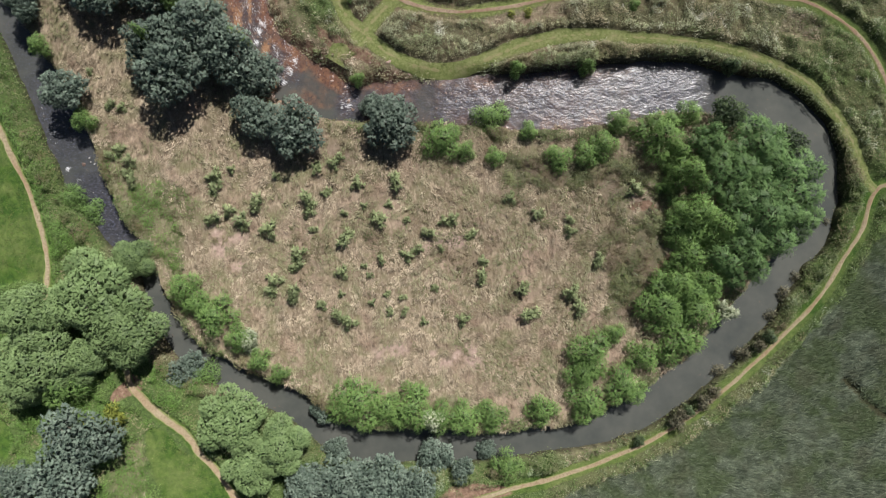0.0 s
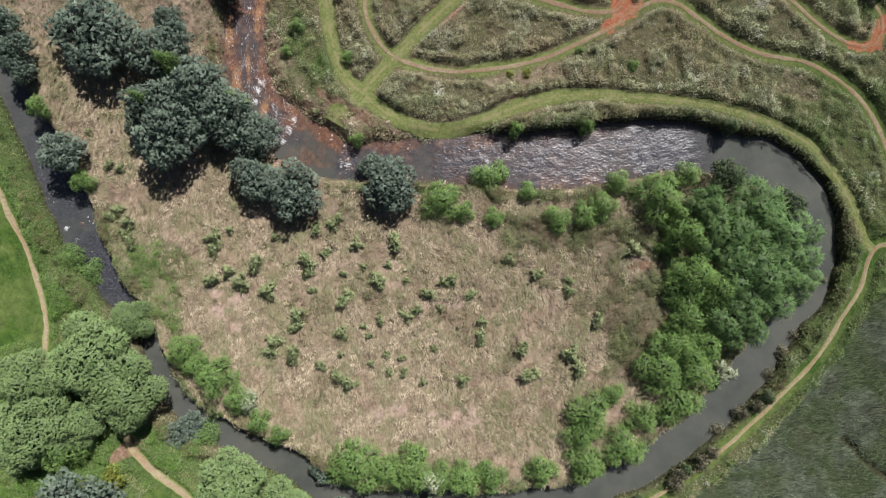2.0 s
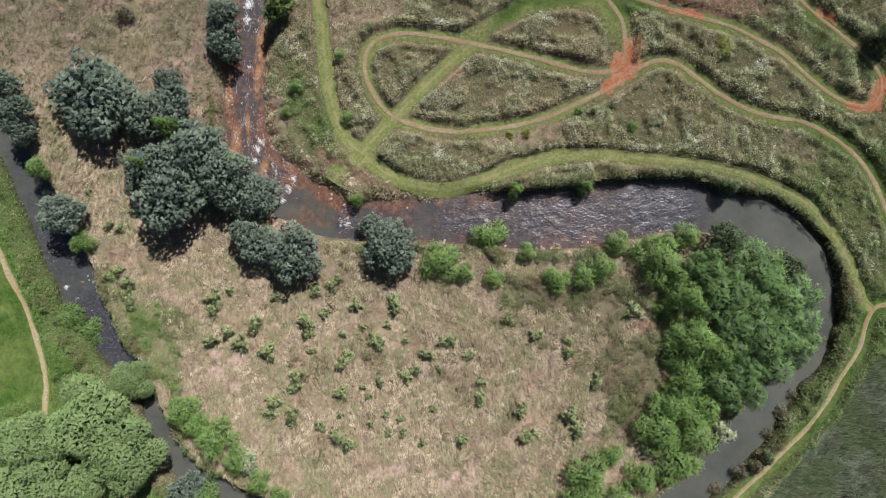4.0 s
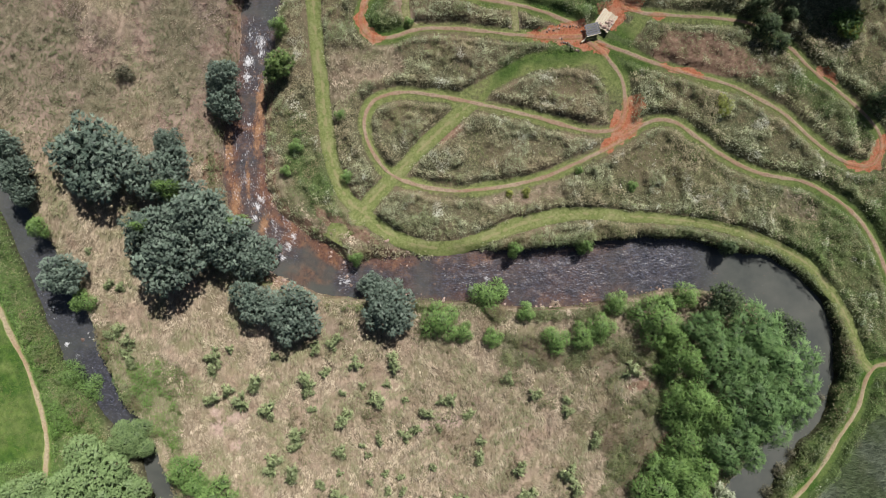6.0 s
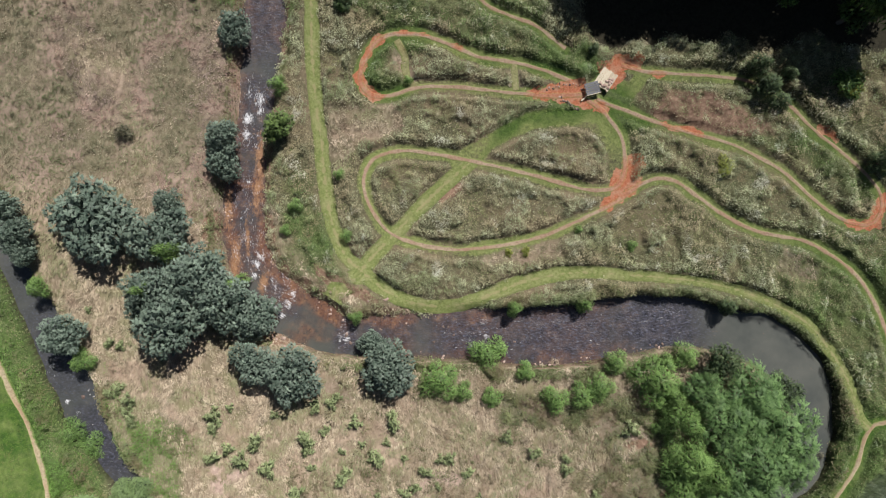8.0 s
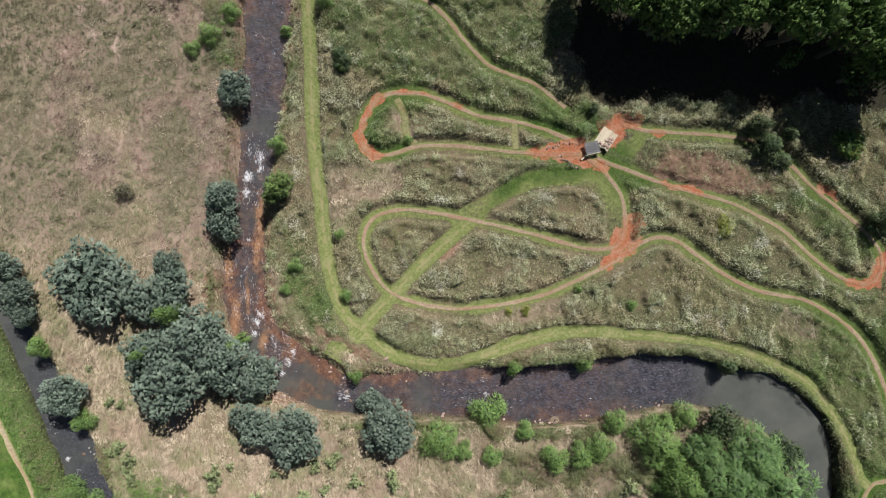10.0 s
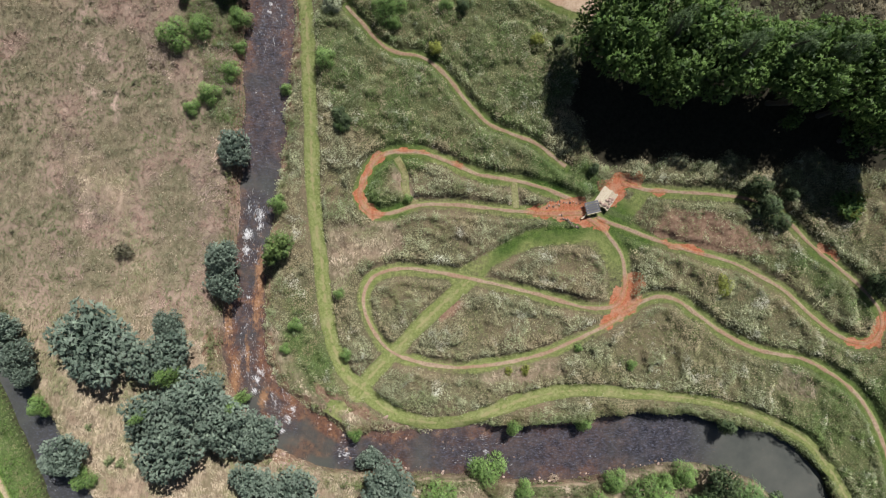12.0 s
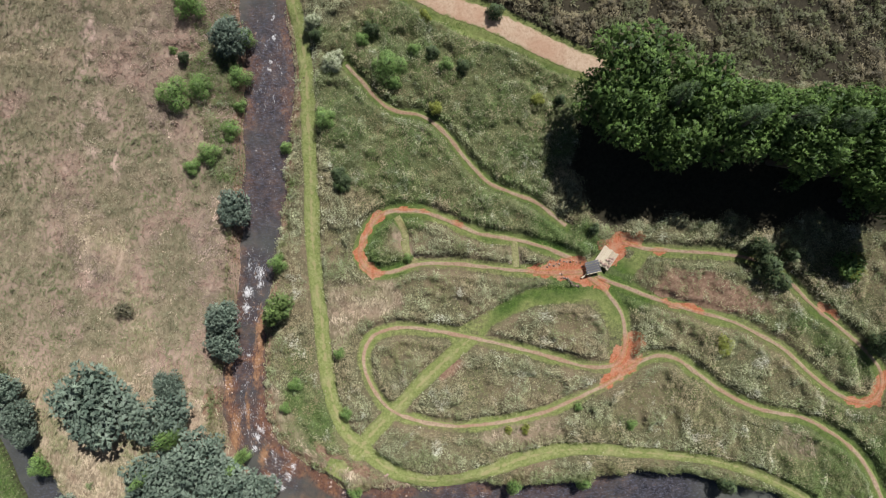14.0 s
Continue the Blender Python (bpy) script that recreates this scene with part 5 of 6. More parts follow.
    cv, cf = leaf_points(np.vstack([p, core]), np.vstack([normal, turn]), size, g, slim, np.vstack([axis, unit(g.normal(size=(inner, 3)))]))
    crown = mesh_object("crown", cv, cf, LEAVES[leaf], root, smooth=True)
    mass = g.random(len(sizes))[pick[~buried][chosen]] if billow else g.random(len(spot))
    tone = np.repeat(0.5 * mass + 0.35 * g.random(len(spot)), sprays) + 0.15 * g.random(n)
    # core leaves all take the darkest tone: shade inside the crown as colour
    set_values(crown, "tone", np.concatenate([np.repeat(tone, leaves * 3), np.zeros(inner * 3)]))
    crown.data.normals_split_custom_set_from_vertices(np.repeat(bulge, 3, 0).tolist())
    return root


KINDS = {
    # name, leaf, radius, height, lobes, clump spacing, spray length, sprays, leaves a spray, leaf size, slimness, droop, lowest lobe, stems, billows, plumpness of the lobes
    "wattle": ("wattle_tree", "wattle", 4.0, 7.0, 11, 0.40, 0.30, 5, 3, 0.165, 0.32, 0.25, 0.3, 2, 0.60),
    "alder": ("alder_tree", "alder", 5.0, 8.0, 22, 0.36, 0.38, 5, 4, 0.115, 0.42, 0.15, 0.3, 2, 0.0, 0.33),
    "willow": ("willow_bush", "willow", 3.0, 3.6, 9, 0.42, 0.64, 3, 5, 0.15, 0.2, 0.75, 0.1, 4, 0.0, 0.38),
    "bigwillow": ("willow_tree", "big_willow", 5.0, 8.0, 21, 0.60, 1.0, 4, 6, 0.24, 0.17, 0.8, 0.25, 2, 0.0, 0.29),
    "darkwillow": ("willow_tree", "dark_willow", 3.5, 6.0, 8, 0.45, 0.3, 5, 3, 0.14, 0.3, 0.2, 0.25, 2, 0.5),
    "darkbush": ("thicket_bush", "dark_willow", 2.6, 3.5, 7, 0.45, 0.45, 6, 5, 0.115, 0.4, 0.1, 0.1, 4),
    "thicket": ("bramble_thicket", "thicket", 2.0, 1.6, 7, 0.40, 0.5, 5, 5, 0.085, 0.35, 0.1, 0.1, 5),
    "paleflower": ("flowering_bush", "flower", 1.8, 2.2, 6, 0.38, 0.45, 7, 4, 0.09, 0.45, 0.1, 0.1, 4),
    "forest": ("forest_tree", "forest", 5.5, 16.0, 15, 0.58, 0.45, 5, 3, 0.185, 0.45, 0.3, 0.3, 1, 0.85),
    "poplar": ("slender_cypress", "cypress", 2.2, 28.0, 14, 0.45, 0.5, 8, 6, 0.10, 0.22, 0.0, 0.3, 1, 0.0, 0.42, 0.05, 0.9),
    "forestlow": ("young_tree", "forest", 3.0, 7.0, 8, 0.55, 0.4, 5, 2, 0.19, 0.45, 0.25, 0.2, 1, 0.6),
    "rivertree": ("river_tree", "river", 3.0, 7.0, 8, 0.42, 0.35, 5, 3, 0.15, 0.4, 0.25, 0.2, 2, 0.5),
    "yellowbush": ("gorse_bush", "yellow", 1.8, 1.8, 7, 0.38, 0.4, 6, 4, 0.09, 0.35, 0.1, 0.1, 4),
    "bush": ("shrub", "shrub", 1.3, 1.7, 7, 0.40, 0.46, 5, 3, 0.16, 0.34, 0.2, 0.1, 6, 0.0, 0.30),
}
LABELS = {
    "wattle": ("grey-green wattle tree with billowing dense crown", "tree"),
    "alder": ("broad light green leafy tree by the water", "tree"),
    "willow": ("bright green willow bush on the river bank", "bush"),
    "bigwillow": ("tall green willow tree with drooping foliage", "tree"),
    "darkwillow": ("dull dark green willow tree at the water", "tree"),
    "darkbush": ("dark green thicket bush among the weeds", "bush"),
    "thicket": ("brown bramble thicket overhanging the river bank", "bush"),
    "paleflower": ("bush with pale cream blossom", "bush"),
    "forest": ("tall dark green woodland tree", "tree"),
    "poplar": ("slender grey-green cypress rising from the wood", "tree"),
    "forestlow": ("young green tree at the wood's edge", "tree"),
    "rivertree": ("dark olive-green young tree on the river bank", "tree"),
    "yellowbush": ("yellow-green bush among the weeds", "bush"),
    "bush": ("low yellow-green shrub standing in dry grass", "shrub"),
}
GROUPS = {"wattle": "wattle trees", "willow": "willows along the river", "forest": "trees of the wood", "bush": "shrubs in the dry meadow", "alder": "broad trees by the river"}
first = {}


def plant(kind, x, y, radius, height, k):
    """Stands a tree of that kind on the ground: three shapes a kind, turned and sized."""
    v = k % 3
    m = Matrix.Translation((x, y, float(sample(GZ, x, y)) + 0.02)) @ Matrix.Rotation(k * 2.39996, 4, "Z")
    base = KINDS[kind]
    if (kind, v) not in first:
        first[kind, v] = make_tree(base[0], base[1], base[2], base[3], 1000 + 17 * v + sum(map(ord, kind)), *base[4:])
        ob = tagged(first[kind, v], *LABELS[kind], group=GROUPS.get(kind, ""))
    else:
        ob = copy_thing(first[kind, v], m)
    ob.matrix_basis = m @ Matrix.Diagonal((radius / base[2], radius / base[2], height / base[3], 1))
    return ob


PLANTING = {
    "wattle": [(-49.3, 39.4, 6.9, 8), (-39.6, 40.9, 2.6, 5), (-40.0, 36.2, 4.7, 7), (-41.5, 28.3, 4.8, 8), (-34.7, 30.6, 5.3, 8.5), (-38.0, 25.0, 5.7, 9), (-31.7, 26.8, 4.7, 8), (-27.5, 24.2, 4.3, 7), (-27.2, 18.2, 3.4, 5.5), (-21.8, 15.7, 4.8, 6), (-7.5, 17.0, 4.7, 5.5), (-10.7, 20.5, 2.1, 4), (-54.1, 21.4, 3.6, 5.5), (-62.7, 40.3, 2.7, 6), (-61.0, 36.3, 2.8, 6), (-60.0, 33.1, 1.6, 4.5), (-31.7, 50.6, 3.0, 6), (-31.9, 46.9, 3.1, 6), (-30.0, 66.7, 3.1, 5), (-30.7, 91.0, 3.4, 5.5), (-50.8, -27.4, 5.6, 6.5), (-54.2, -32.5, 5.3, 7), (-60.9, -33.7, 3.4, 5), (-37.9, -18.7, 3.1, 4.5)],
    "wattle_b": [(-16.5, -30.4, 2.3, 4), (-14.7, -33.7, 4.3, 5), (-8.0, -34.0, 4.1, 5), (-2.0, -32.0, 3.4, 4.5), (6.0, -30.7, 1.9, 3), (-18.2, -24.9, 1.9, 3), (-60.6, 34.1, 2.1, 5), (-19.9, -34.5, 3.4, 5), (-18.4, -33.8, 3.1, 4.5), (-10.7, -34.1, 3.6, 4.8), (-4.1, -34.3, 3.4, 4.6), (2.3, -32.8, 2.0, 3.4)],
    "alder": [(-48.9, -7.0, 6.6, 9), (-57.1, -10.2, 4.9, 9), (-43.9, -12.6, 5.2, 8), (-57.1, -16.4, 5.8, 9), (-45.7, -2.5, 3.7, 6.5), (-59.0, -19.6, 3.8, 7), (-30.2, -25.0, 5.2, 7), (-22.9, -28.6, 4.5, 6.5), (-27.4, -31.9, 3.8, 6), (-51.0, -16.6, 3.4, 6.5)],
    "willow": [(35.9, 1.6, 4.4, 4.5), (31.0, -9.3, 4.5, 4.4), (35.9, -9.8, 4.4, 4.4), (33.7, -14.2, 4.2, 4), (37.3, -5.7, 3.4, 4.5), (32.5, -5.6, 3.2, 4.2), (20.9, -15.9, 4.1, 3.6), (19.7, -18.8, 2.9, 3), (28.6, -16.4, 3.2, 3.5), (25.7, -20.7, 3.7, 3.5), (20.5, -23.2, 3.3, 3), (14.0, -24.0, 3.1, 3), (24.5, -13.1, 1.8, 2.5), (-12.8, -23.1, 4.5, 3.6), (-8.6, -23.8, 3.1, 3), (-4.9, -24.0, 4.2, 3.3), (-0.7, -25.1, 2.8, 2.7), (2.8, -25.3, 3.3, 2.8), (6.8, -25.1, 2.9, 2.7), (-37.7, -6.6, 2.9, 3.5), (-33.3, -10.5, 3.9, 3.8), (-35.7, -8.9, 2.6, 3.2), (-30.0, -13.8, 2.4, 3), (-26.9, -17.1, 2.3, 2.8)],
    "willow_b": [(-24.0, -18.9, 1.8, 2.4), (-36.0, -19.6, 2.9, 3.6), (9.1, -32.5, 3.1, 3), (-52.6, 4.8, 2.5, 3), (-55.3, 6.5, 2.5, 3), (-58.7, 28.7, 2.1, 3.5), (-52.6, 18.0, 2.1, 3), (31.0, 15.2, 4.1, 5), (33.5, 12.9, 2.4, 4.5), (6.7, 18.5, 3.4, 4.5), (-0.3, 15.1, 3.3, 3), (2.9, 13.5, 2.0, 2.6), (12.1, 16.3, 1.7, 2.4), (22.9, 14.2, 2.5, 3), (20.3, 12.9, 2.6, 3), (16.6, 12.2, 2.5, 2.8), (25.3, 17.7, 2.1, 2.6), (32.7, 10.9, 1.8, 2.4), (32.0, 8.1, 1.5, 2.2), (7.2, 12.5, 1.7, 2), (33.9, 4.9, 2.5, 3), (10.6, 25.5, 1.5, 3.6), (20.9, 26.1, 1.7, 3.8)],
    "willow_c": [(-12.8, 24.2, 1.5, 2.4), (-39.0, 82.9, 2.9, 3.5), (-35.3, 83.8, 2.3, 3), (-36.5, 96.0, 3.1, 3.5), (-29.9, 85.7, 2.1, 3), (-31.1, 77.9, 1.8, 2.5), (-34.0, 74.5, 2.1, 2.5), (-36.7, 72.4, 1.5, 2), (-23.3, 75.5, 1.1, 2.5), (-24.2, 58.4, 1.8, 3), (-29.2, 91.3, 1.8, 4), (-7.9, 86.8, 2.8, 3.5), (-17.1, 79.3, 2.0, 2.2), (-38.5, 34.0, 1.9, 9), (-41.4, 28.7, 1.3, 9.5), (-29.7, 29.5, 1.4, 8.5), (-21.4, 40.6, 1.3, 1.6), (-5.1, 59.1, 0.8, 1.2), (20.1, 37.1, 0.8, 1.2), (27.8, 34.8, 1.0, 1.2), (-15.0, 45.1, 1.0, 1.4), (-14.0, 36.2, 1.2, 1.3), (-23.1, 37.1, 1.0, 1.5)],
    "willow_d": [(35.5, 18.6, 2.2, 3.2), (32.6, 17.9, 1.8, 2.8), (-54.2, -19.8, 4.2, 5.5), (35.4, -7.3, 3.4, 4.2), (-39.5, 89.5, 0.8, 1.4), (-30.0, 81.5, 1.2, 1.8), (34.5, 9.9, 3.1, 6.5), (35.8, 4.2, 3.7, 7), (34.6, -1.8, 3.6, 5), (38.4, 2.1, 3.4, 7), (-11.8, 90.8, 1.3, 2), (-4.0, 89.3, 1.2, 1.8), (-6.9, 84.5, 1.0, 1.5), (-14.8, 69.6, 1.2, 1.8), (0.5, 87.1, 1.3, 1.6)],
    "bigwillow": [(37.6, 14.0, 3.4, 7), (44.1, 13.6, 5.0, 7.2), (40.9, 9.3, 4.9, 7.5), (47.7, 9.6, 5.7, 8.5), (44.4, 3.5, 6.2, 9), (41.9, -1.8, 4.9, 8), (49.6, 3.2, 3.4, 7)],
    "darkwillow": [(40.2, 18.0, 3.5, 6.5), (48.8, 13.9, 2.9, 6)],
    "darkbush": [(-14.6, 70.2, 1.8, 2.2), (-37.8, 88.3, 1.0, 1.8), (47.1, 58.0, 2.5, 4), (50.4, 59.7, 1.3, 3), (47.2, -13.9, 1.3, 1.8), (35.3, -24.5, 1.1, 1.8), (28.2, -28.9, 1.0, 1.8), (41.9, 25.7, 1.6, 3.4), (7.5, 95.0, 1.5, 2.2), (45.6, 60.6, 1.9, 4.5), (49.3, 55.7, 1.8, 3), (63.5, 46.8, 2.4, 4), (-14.7, 71.1, 1.6, 2.4), (-1.5, 88.9, 1.3, 2.0), (2.9, 86.7, 1.2, 1.8), (-10.5, 92.4, 1.4, 2.0), (17.0, 82.2, 1.0, 1.5), (-18.3, 91.2, 1.1, 2.0), (22.0, 63.4, 1.0, 1.5)],
    "paleflower": [(-16.1, 87.4, 1.8, 2.2), (-19.0, 93.2, 1.6, 2.2), (40.5, -10.0, 2.0, 3), (-1.9, -25.5, 2.0, 3), (-28.6, -14.3, 2.0, 2.4), (-15.8, 87.2, 1.3, 1.8), (-15.3, 88.6, 1.0, 1.5)],
    "forest": [(25.2, 82.9, 6.6, 22), (24.1, 79.1, 5.4, 20), (33.0, 80.4, 5.5, 19.5), (35.8, 76.8, 5.2, 18), (27.4, 76.4, 4.2, 17), (32.6, 75.6, 3.9, 16), (40.3, 77.5, 5.3, 19.5), (45.6, 77.2, 5.0, 19.5), (50.5, 77.9, 4.8, 19.5), (55.2, 77.2, 4.8, 19.5), (43.0, 75.2, 4.0, 18), (47.8, 73.3, 4.2, 20), (55.3, 71.5, 4.4, 20.5), (59.6, 76.1, 5.4, 19.5), (64.0, 75.4, 5.4, 19.5), (21.9, 80.3, 4.4, 18), (30.3, 74.8, 4.3, 17), (58.4, 67.7, 3.6, 20), (62.0, 67.7, 4.3, 21)],
    # the first seven are added to block sun that slips under the crowns
    "forestlow": [(30.0, 83.4, 3.0, 7), (35.5, 82.6, 3.0, 7), (41.0, 81.8, 3.0, 7), (46.5, 81.5, 3.0, 7), (52.0, 81.3, 3.0, 7), (57.5, 80.8, 3.0, 7), (63.0, 80.4, 3.0, 7), (49.3, 70.2, 1.8, 7), (58.7, 67.7, 3.3, 7), (58.4, 58.2, 2.6, 4), (61.5, 69.4, 3.2, 8)],
    "thicket": [(37.3, -23.2, 1.7, 1.9), (40.7, -19.1, 1.6, 1.9), (44.2, -16.4, 1.7, 1.9), (33.5, -26.4, 1.7, 1.9), (50.5, -7.6, 1.6, 1.9), (52.2, -5.1, 1.4, 1.9), (34.5, -25.1, 1.2, 1.9), (39.1, -21.7, 1.3, 1.9), (45.7, -15.1, 1.2, 1.9), (48.6, -10.9, 1.4, 1.9), (56.9, 3.2, 1.2, 1.5), (-46.9, 51.4, 1.8, 1.5)],
    "yellowbush": [(-47.6, -24.8, 2.3, 2.8), (-51.2, -25.8, 1.3, 1.6), (-56.6, -27.8, 1.6, 1.5), (-37.7, -17.2, 1.2, 1.5), (59.1, 58.2, 2.5, 3), (13.3, 82.1, 0.8, 1.2), (-1.1, 80.4, 0.8, 1.2), (40.9, 46.5, 1.8, 1), (9.8, 33.8, 0.8, 0.8), (12.3, 33.8, 1.0, 0.8), (-1.1, 81.0, 1.2, 1.2), (13.6, 82.2, 1.2, 1.2), (-2.6, 94.3, 1.3, 1.5)],
    "rivertree": [(-24.0, 51.6, 2.8, 6.5)],
    "poplar": [(37.7, 76.9, 1.6, 28), (43.7, 76.7, 1.6, 28), (49.2, 76.2, 1.6, 28), (29.0, 79.6, 1.5, 28)],
    "bush": [(-33.6, 9.8, 1.6, 2.0), (-33.7, 7.9, 1.3, 1.6), (-33.8, 3.6, 1.4, 1.7), (-31.6, 4.9, 1.2, 1.5), (-29.6, 3.2, 1.6, 2.0), (-27.4, 6.0, 1.6, 2.0), (-25.7, 2.1, 1.6, 2.0), (-24.7, 9.9, 0.8, 1.0), (-20.0, 6.5, 1.6, 2.0), (-20.0, 4.6, 1.2, 1.4), (-17.4, 7.5, 1.0, 1.2), (-19.3, 2.1, 0.8, 1.0), (-16.3, 11.6, 1.2, 1.5), (-18.8, 11.0, 1.2, 1.4), (-14.6, 0.7, 1.6, 2.0), (-12.8, 8.7, 1.3, 1.6), (-9.7, 3.5, 1.6, 2.0), (-7.2, 8.9, 1.6, 2.0), (-11.8, 5.5, 0.7, 0.8), (-5.6, 3.4, 0.7, 0.9), (-14.7, 4.4, 0.7, 0.9), (-8.2, 5.7, 0.8, 1.0), (-21.4, -1.7, 1.6, 2.0), (-21.7, -3.4, 1.3, 1.6)],
    "bush_b": [(-24.9, -5.5, 1.6, 2.0), (-25.4, -6.9, 1.2, 1.4), (-22.0, -7.3, 1.6, 2.0), (-15.1, -4.2, 1.3, 1.6), (-11.0, -4.7, 0.7, 0.9), (-15.5, -10.5, 1.3, 1.6), (-14.0, -11.6, 1.4, 1.7), (-8.5, -7.4, 0.7, 0.9), (-6.2, -7.9, 0.7, 0.8), (-10.7, -8.7, 0.7, 0.9), (-8.1, -10.0, 0.8, 1.0), (-5.9, -10.0, 0.8, 1.0), (-3.1, -11.5, 0.8, 1.0), (-1.5, -6.6, 0.8, 1.0), (-9.3, -2.5, 0.9, 1.1), (-5.4, -1.8, 1.3, 1.6), (-3.9, -0.9, 1.0, 1.2), (-2.4, 1.5, 1.2, 1.4), (-0.2, 3.2, 1.0, 1.2), (1.2, 3.5, 1.2, 1.4), (3.9, 1.3, 1.1, 1.3), (2.6, -11.1, 1.3, 1.6), (5.6, -2.6, 1.0, 1.2), (5.4, -4.9, 1.3, 1.6)],
    "bush_c": [(9.5, 6.6, 1.2, 1.4), (13.6, 4.3, 1.2, 1.4), (18.2, 3.5, 0.9, 1.1), (18.2, 1.7, 1.2, 1.5), (11.3, -6.6, 1.3, 1.6), (12.3, -10.3, 1.6, 1.9), (18.4, -7.4, 1.6, 2.0), (19.5, -9.5, 1.3, 1.6), (22.4, -2.5, 1.3, 1.6), (-15.2, -7.4, 0.7, 0.8), (-18.0, -9.0, 1.0, 1.2), (-0.6, -0.8, 0.7, 0.9), (-31.3, 10.9, 0.8, 1.0), (-15.5, 12.5, 1.0, 1.2), (-11.8, -3.3, 0.6, 0.7), (27.8, 7.8, 1.6, 2.0), (-52.2, 25.3, 0.7, 0.8), (-49.1, 20.4, 1.0, 1.2), (-47.8, 13.8, 1.2, 1.4), (-46.1, 12.1, 1.2, 1.4), (-45.7, 9.2, 1.2, 1.4), (-47.5, 20.0, 1.0, 1.2), (-46.6, 10.5, 1.0, 1.2), (-49.1, 13.0, 1.0, 1.2)],
}
count = 0
for kind, places in PLANTING.items():
    for x, y, radius, height in places:
        plant(kind.split("_")[0], x, y, radius, height, count)
        count += 1


# ---------------------------------------------------------------- stones, the timber ramp
def stone_mesh(seed, mat):
    """A worn boulder about one metre across."""
    bm = bmesh.new()
    bmesh.ops.create_icosphere(bm, subdivisions=2, radius=0.5)
    for v in bm.verts:
        v.co *= 1 + 0.45 * (noise.noise(v.co * 2.3 + Vector((seed * 7.1, 0, 0))))
        v.co.z *= 0.62
    me = bpy.data.meshes.new("boulder")
    bm.to_mesh(me)
    bm.free()
    me.materials.append(mat)
    return me


GREY_STONES = [stone_mesh(k, GREY_STONE) for k in range(3)]
STONES = [stone_mesh(k, STONE) for k in range(5)]
PALE_STONES = [stone_mesh(k, PALE_STONE) for k in range(3)]
g = rnd(77)
placed = 0
for x, y, reach_x, reach_y, many, big in [(-29.6, 40.9, 1.6, 3.4, 12, 0.4), (-27.5, 30.9, 1.7, 1.7, 12, 0.45), (-28.1, 56.0, 1.2, 2.2, 12, 0.5), (-29.1, 51.0, 0.8, 1.5, 10, 0.5), (-28.7, 35.0, 1.5, 3.4, 12, 0.45), (-24.5, 27.5, 1.2, 2.0, 12, 0.5), (-14.3, 21.2, 0.7, 1.3, 8, 0.6), (-7.8, 22.5, 3.4, 0.8, 12, 0.5), (-3.6, 25.0, 5.0, 0.5, 10, 0.5), (-32.1, 45.9, 0.7, 4.2, 8, 0.5), (-51.8, 12.0, 0.8, 1.0, 4, 0.7), (-47.6, 5.7, 1.7, 1.7, 6, 0.6), (5.6, 21.2, 5.0, 1.7, 8, 0.5), (-26.6, 83.6, 1.7, 5.0, 10, 0.4), (-56.4, 17.5, 1.7, 1.7, 5, 0.5)]:
    for _ in range(many):
        px, py = x + g.normal(0, reach_x), y + g.normal(0, reach_y)
        if sample(SHORE, px, py) > 0.2:
            continue
        ob = new("boulder", STONES[placed % 5])
        size = big * g.uniform(0.5, 1.2)
        ob.matrix_basis = Matrix.Translation((px, py, max(-1.55, float(sample(GZ, px, py))) + 0.05 * size)) @ Matrix.Rotation(g.uniform(0, 6.28), 4, "Z") @ Matrix.Diagonal((size, size * g.uniform(0.6, 1.0), size * 0.8, 1))
        tagged(ob, "worn river boulder standing out of the water", "boulder", "boulders in the river")
        placed += 1


for x, y, reach, many, big in ((-24.2, 20.3, 0.9, 9, 0.7), (-18.7, 26.5, 1.2, 8, 0.5), (-13.7, 24.0, 0.8, 6, 0.5), (-55.9, 18.3, 0.8, 3, 0.35), (-52.8, 12.7, 0.7, 4, 0.35), (-52.4, 6.4, 0.9, 4, 0.35), (-32.4, 39.2, 0.5, 7, 0.35), (-25.4, 32.2, 0.5, 7, 0.35), (-7.8, 24.3, 2.0, 8, 0.45)):
    for _ in range(many):
        px, py, size = x + g.normal(0, reach), y + g.normal(0, reach), big * g.uniform(0.5, 1.3)
        ob = new("bank_stone", (GREY_STONES if x < -45 else PALE_STONES)[placed % 3])
        ob.matrix_basis = Matrix.Translation((px, py, max(-1.5, float(sample(GZ, px, py))) + 0.08 * size)) @ Matrix.Rotation(g.uniform(0, 6.28), 4, "Z") @ Matrix.Diagonal((size, size * g.uniform(0.6, 1.0), size * 0.7, 1))
        tagged(ob, "pale grey stone in the river" if x < -45 else "pale pinkish stone at the river's edge", "stone", "pale stones along the river")
        placed += 1


# reddish cobbles along the shore of the riffle
near_shore = [p for p in zip(*scatter(-6, 34, 13, 20.5, 1.6, 78)[:2]) if -0.75 < sample(SHORE, *p) < 0.15]
for k, (x, y) in enumerate(near_shore):
    size = g.uniform(0.2, 0.55)
    ob = new("cobble", (STONES if k % 2 else PALE_STONES)[k % 3])
    ob.matrix_basis = Matrix.Translation((x, y, max(-1.5, float(sample(GZ, x, y))) + 0.1 * size)) @ Matrix.Rotation(k * 2.1, 4, "Z") @ Matrix.Diagonal((size, size * g.uniform(0.6, 1.0), size * 0.7, 1))
    tagged(ob, "reddish cobble on the river's stony shore", "stone", "cobbles along the shore")


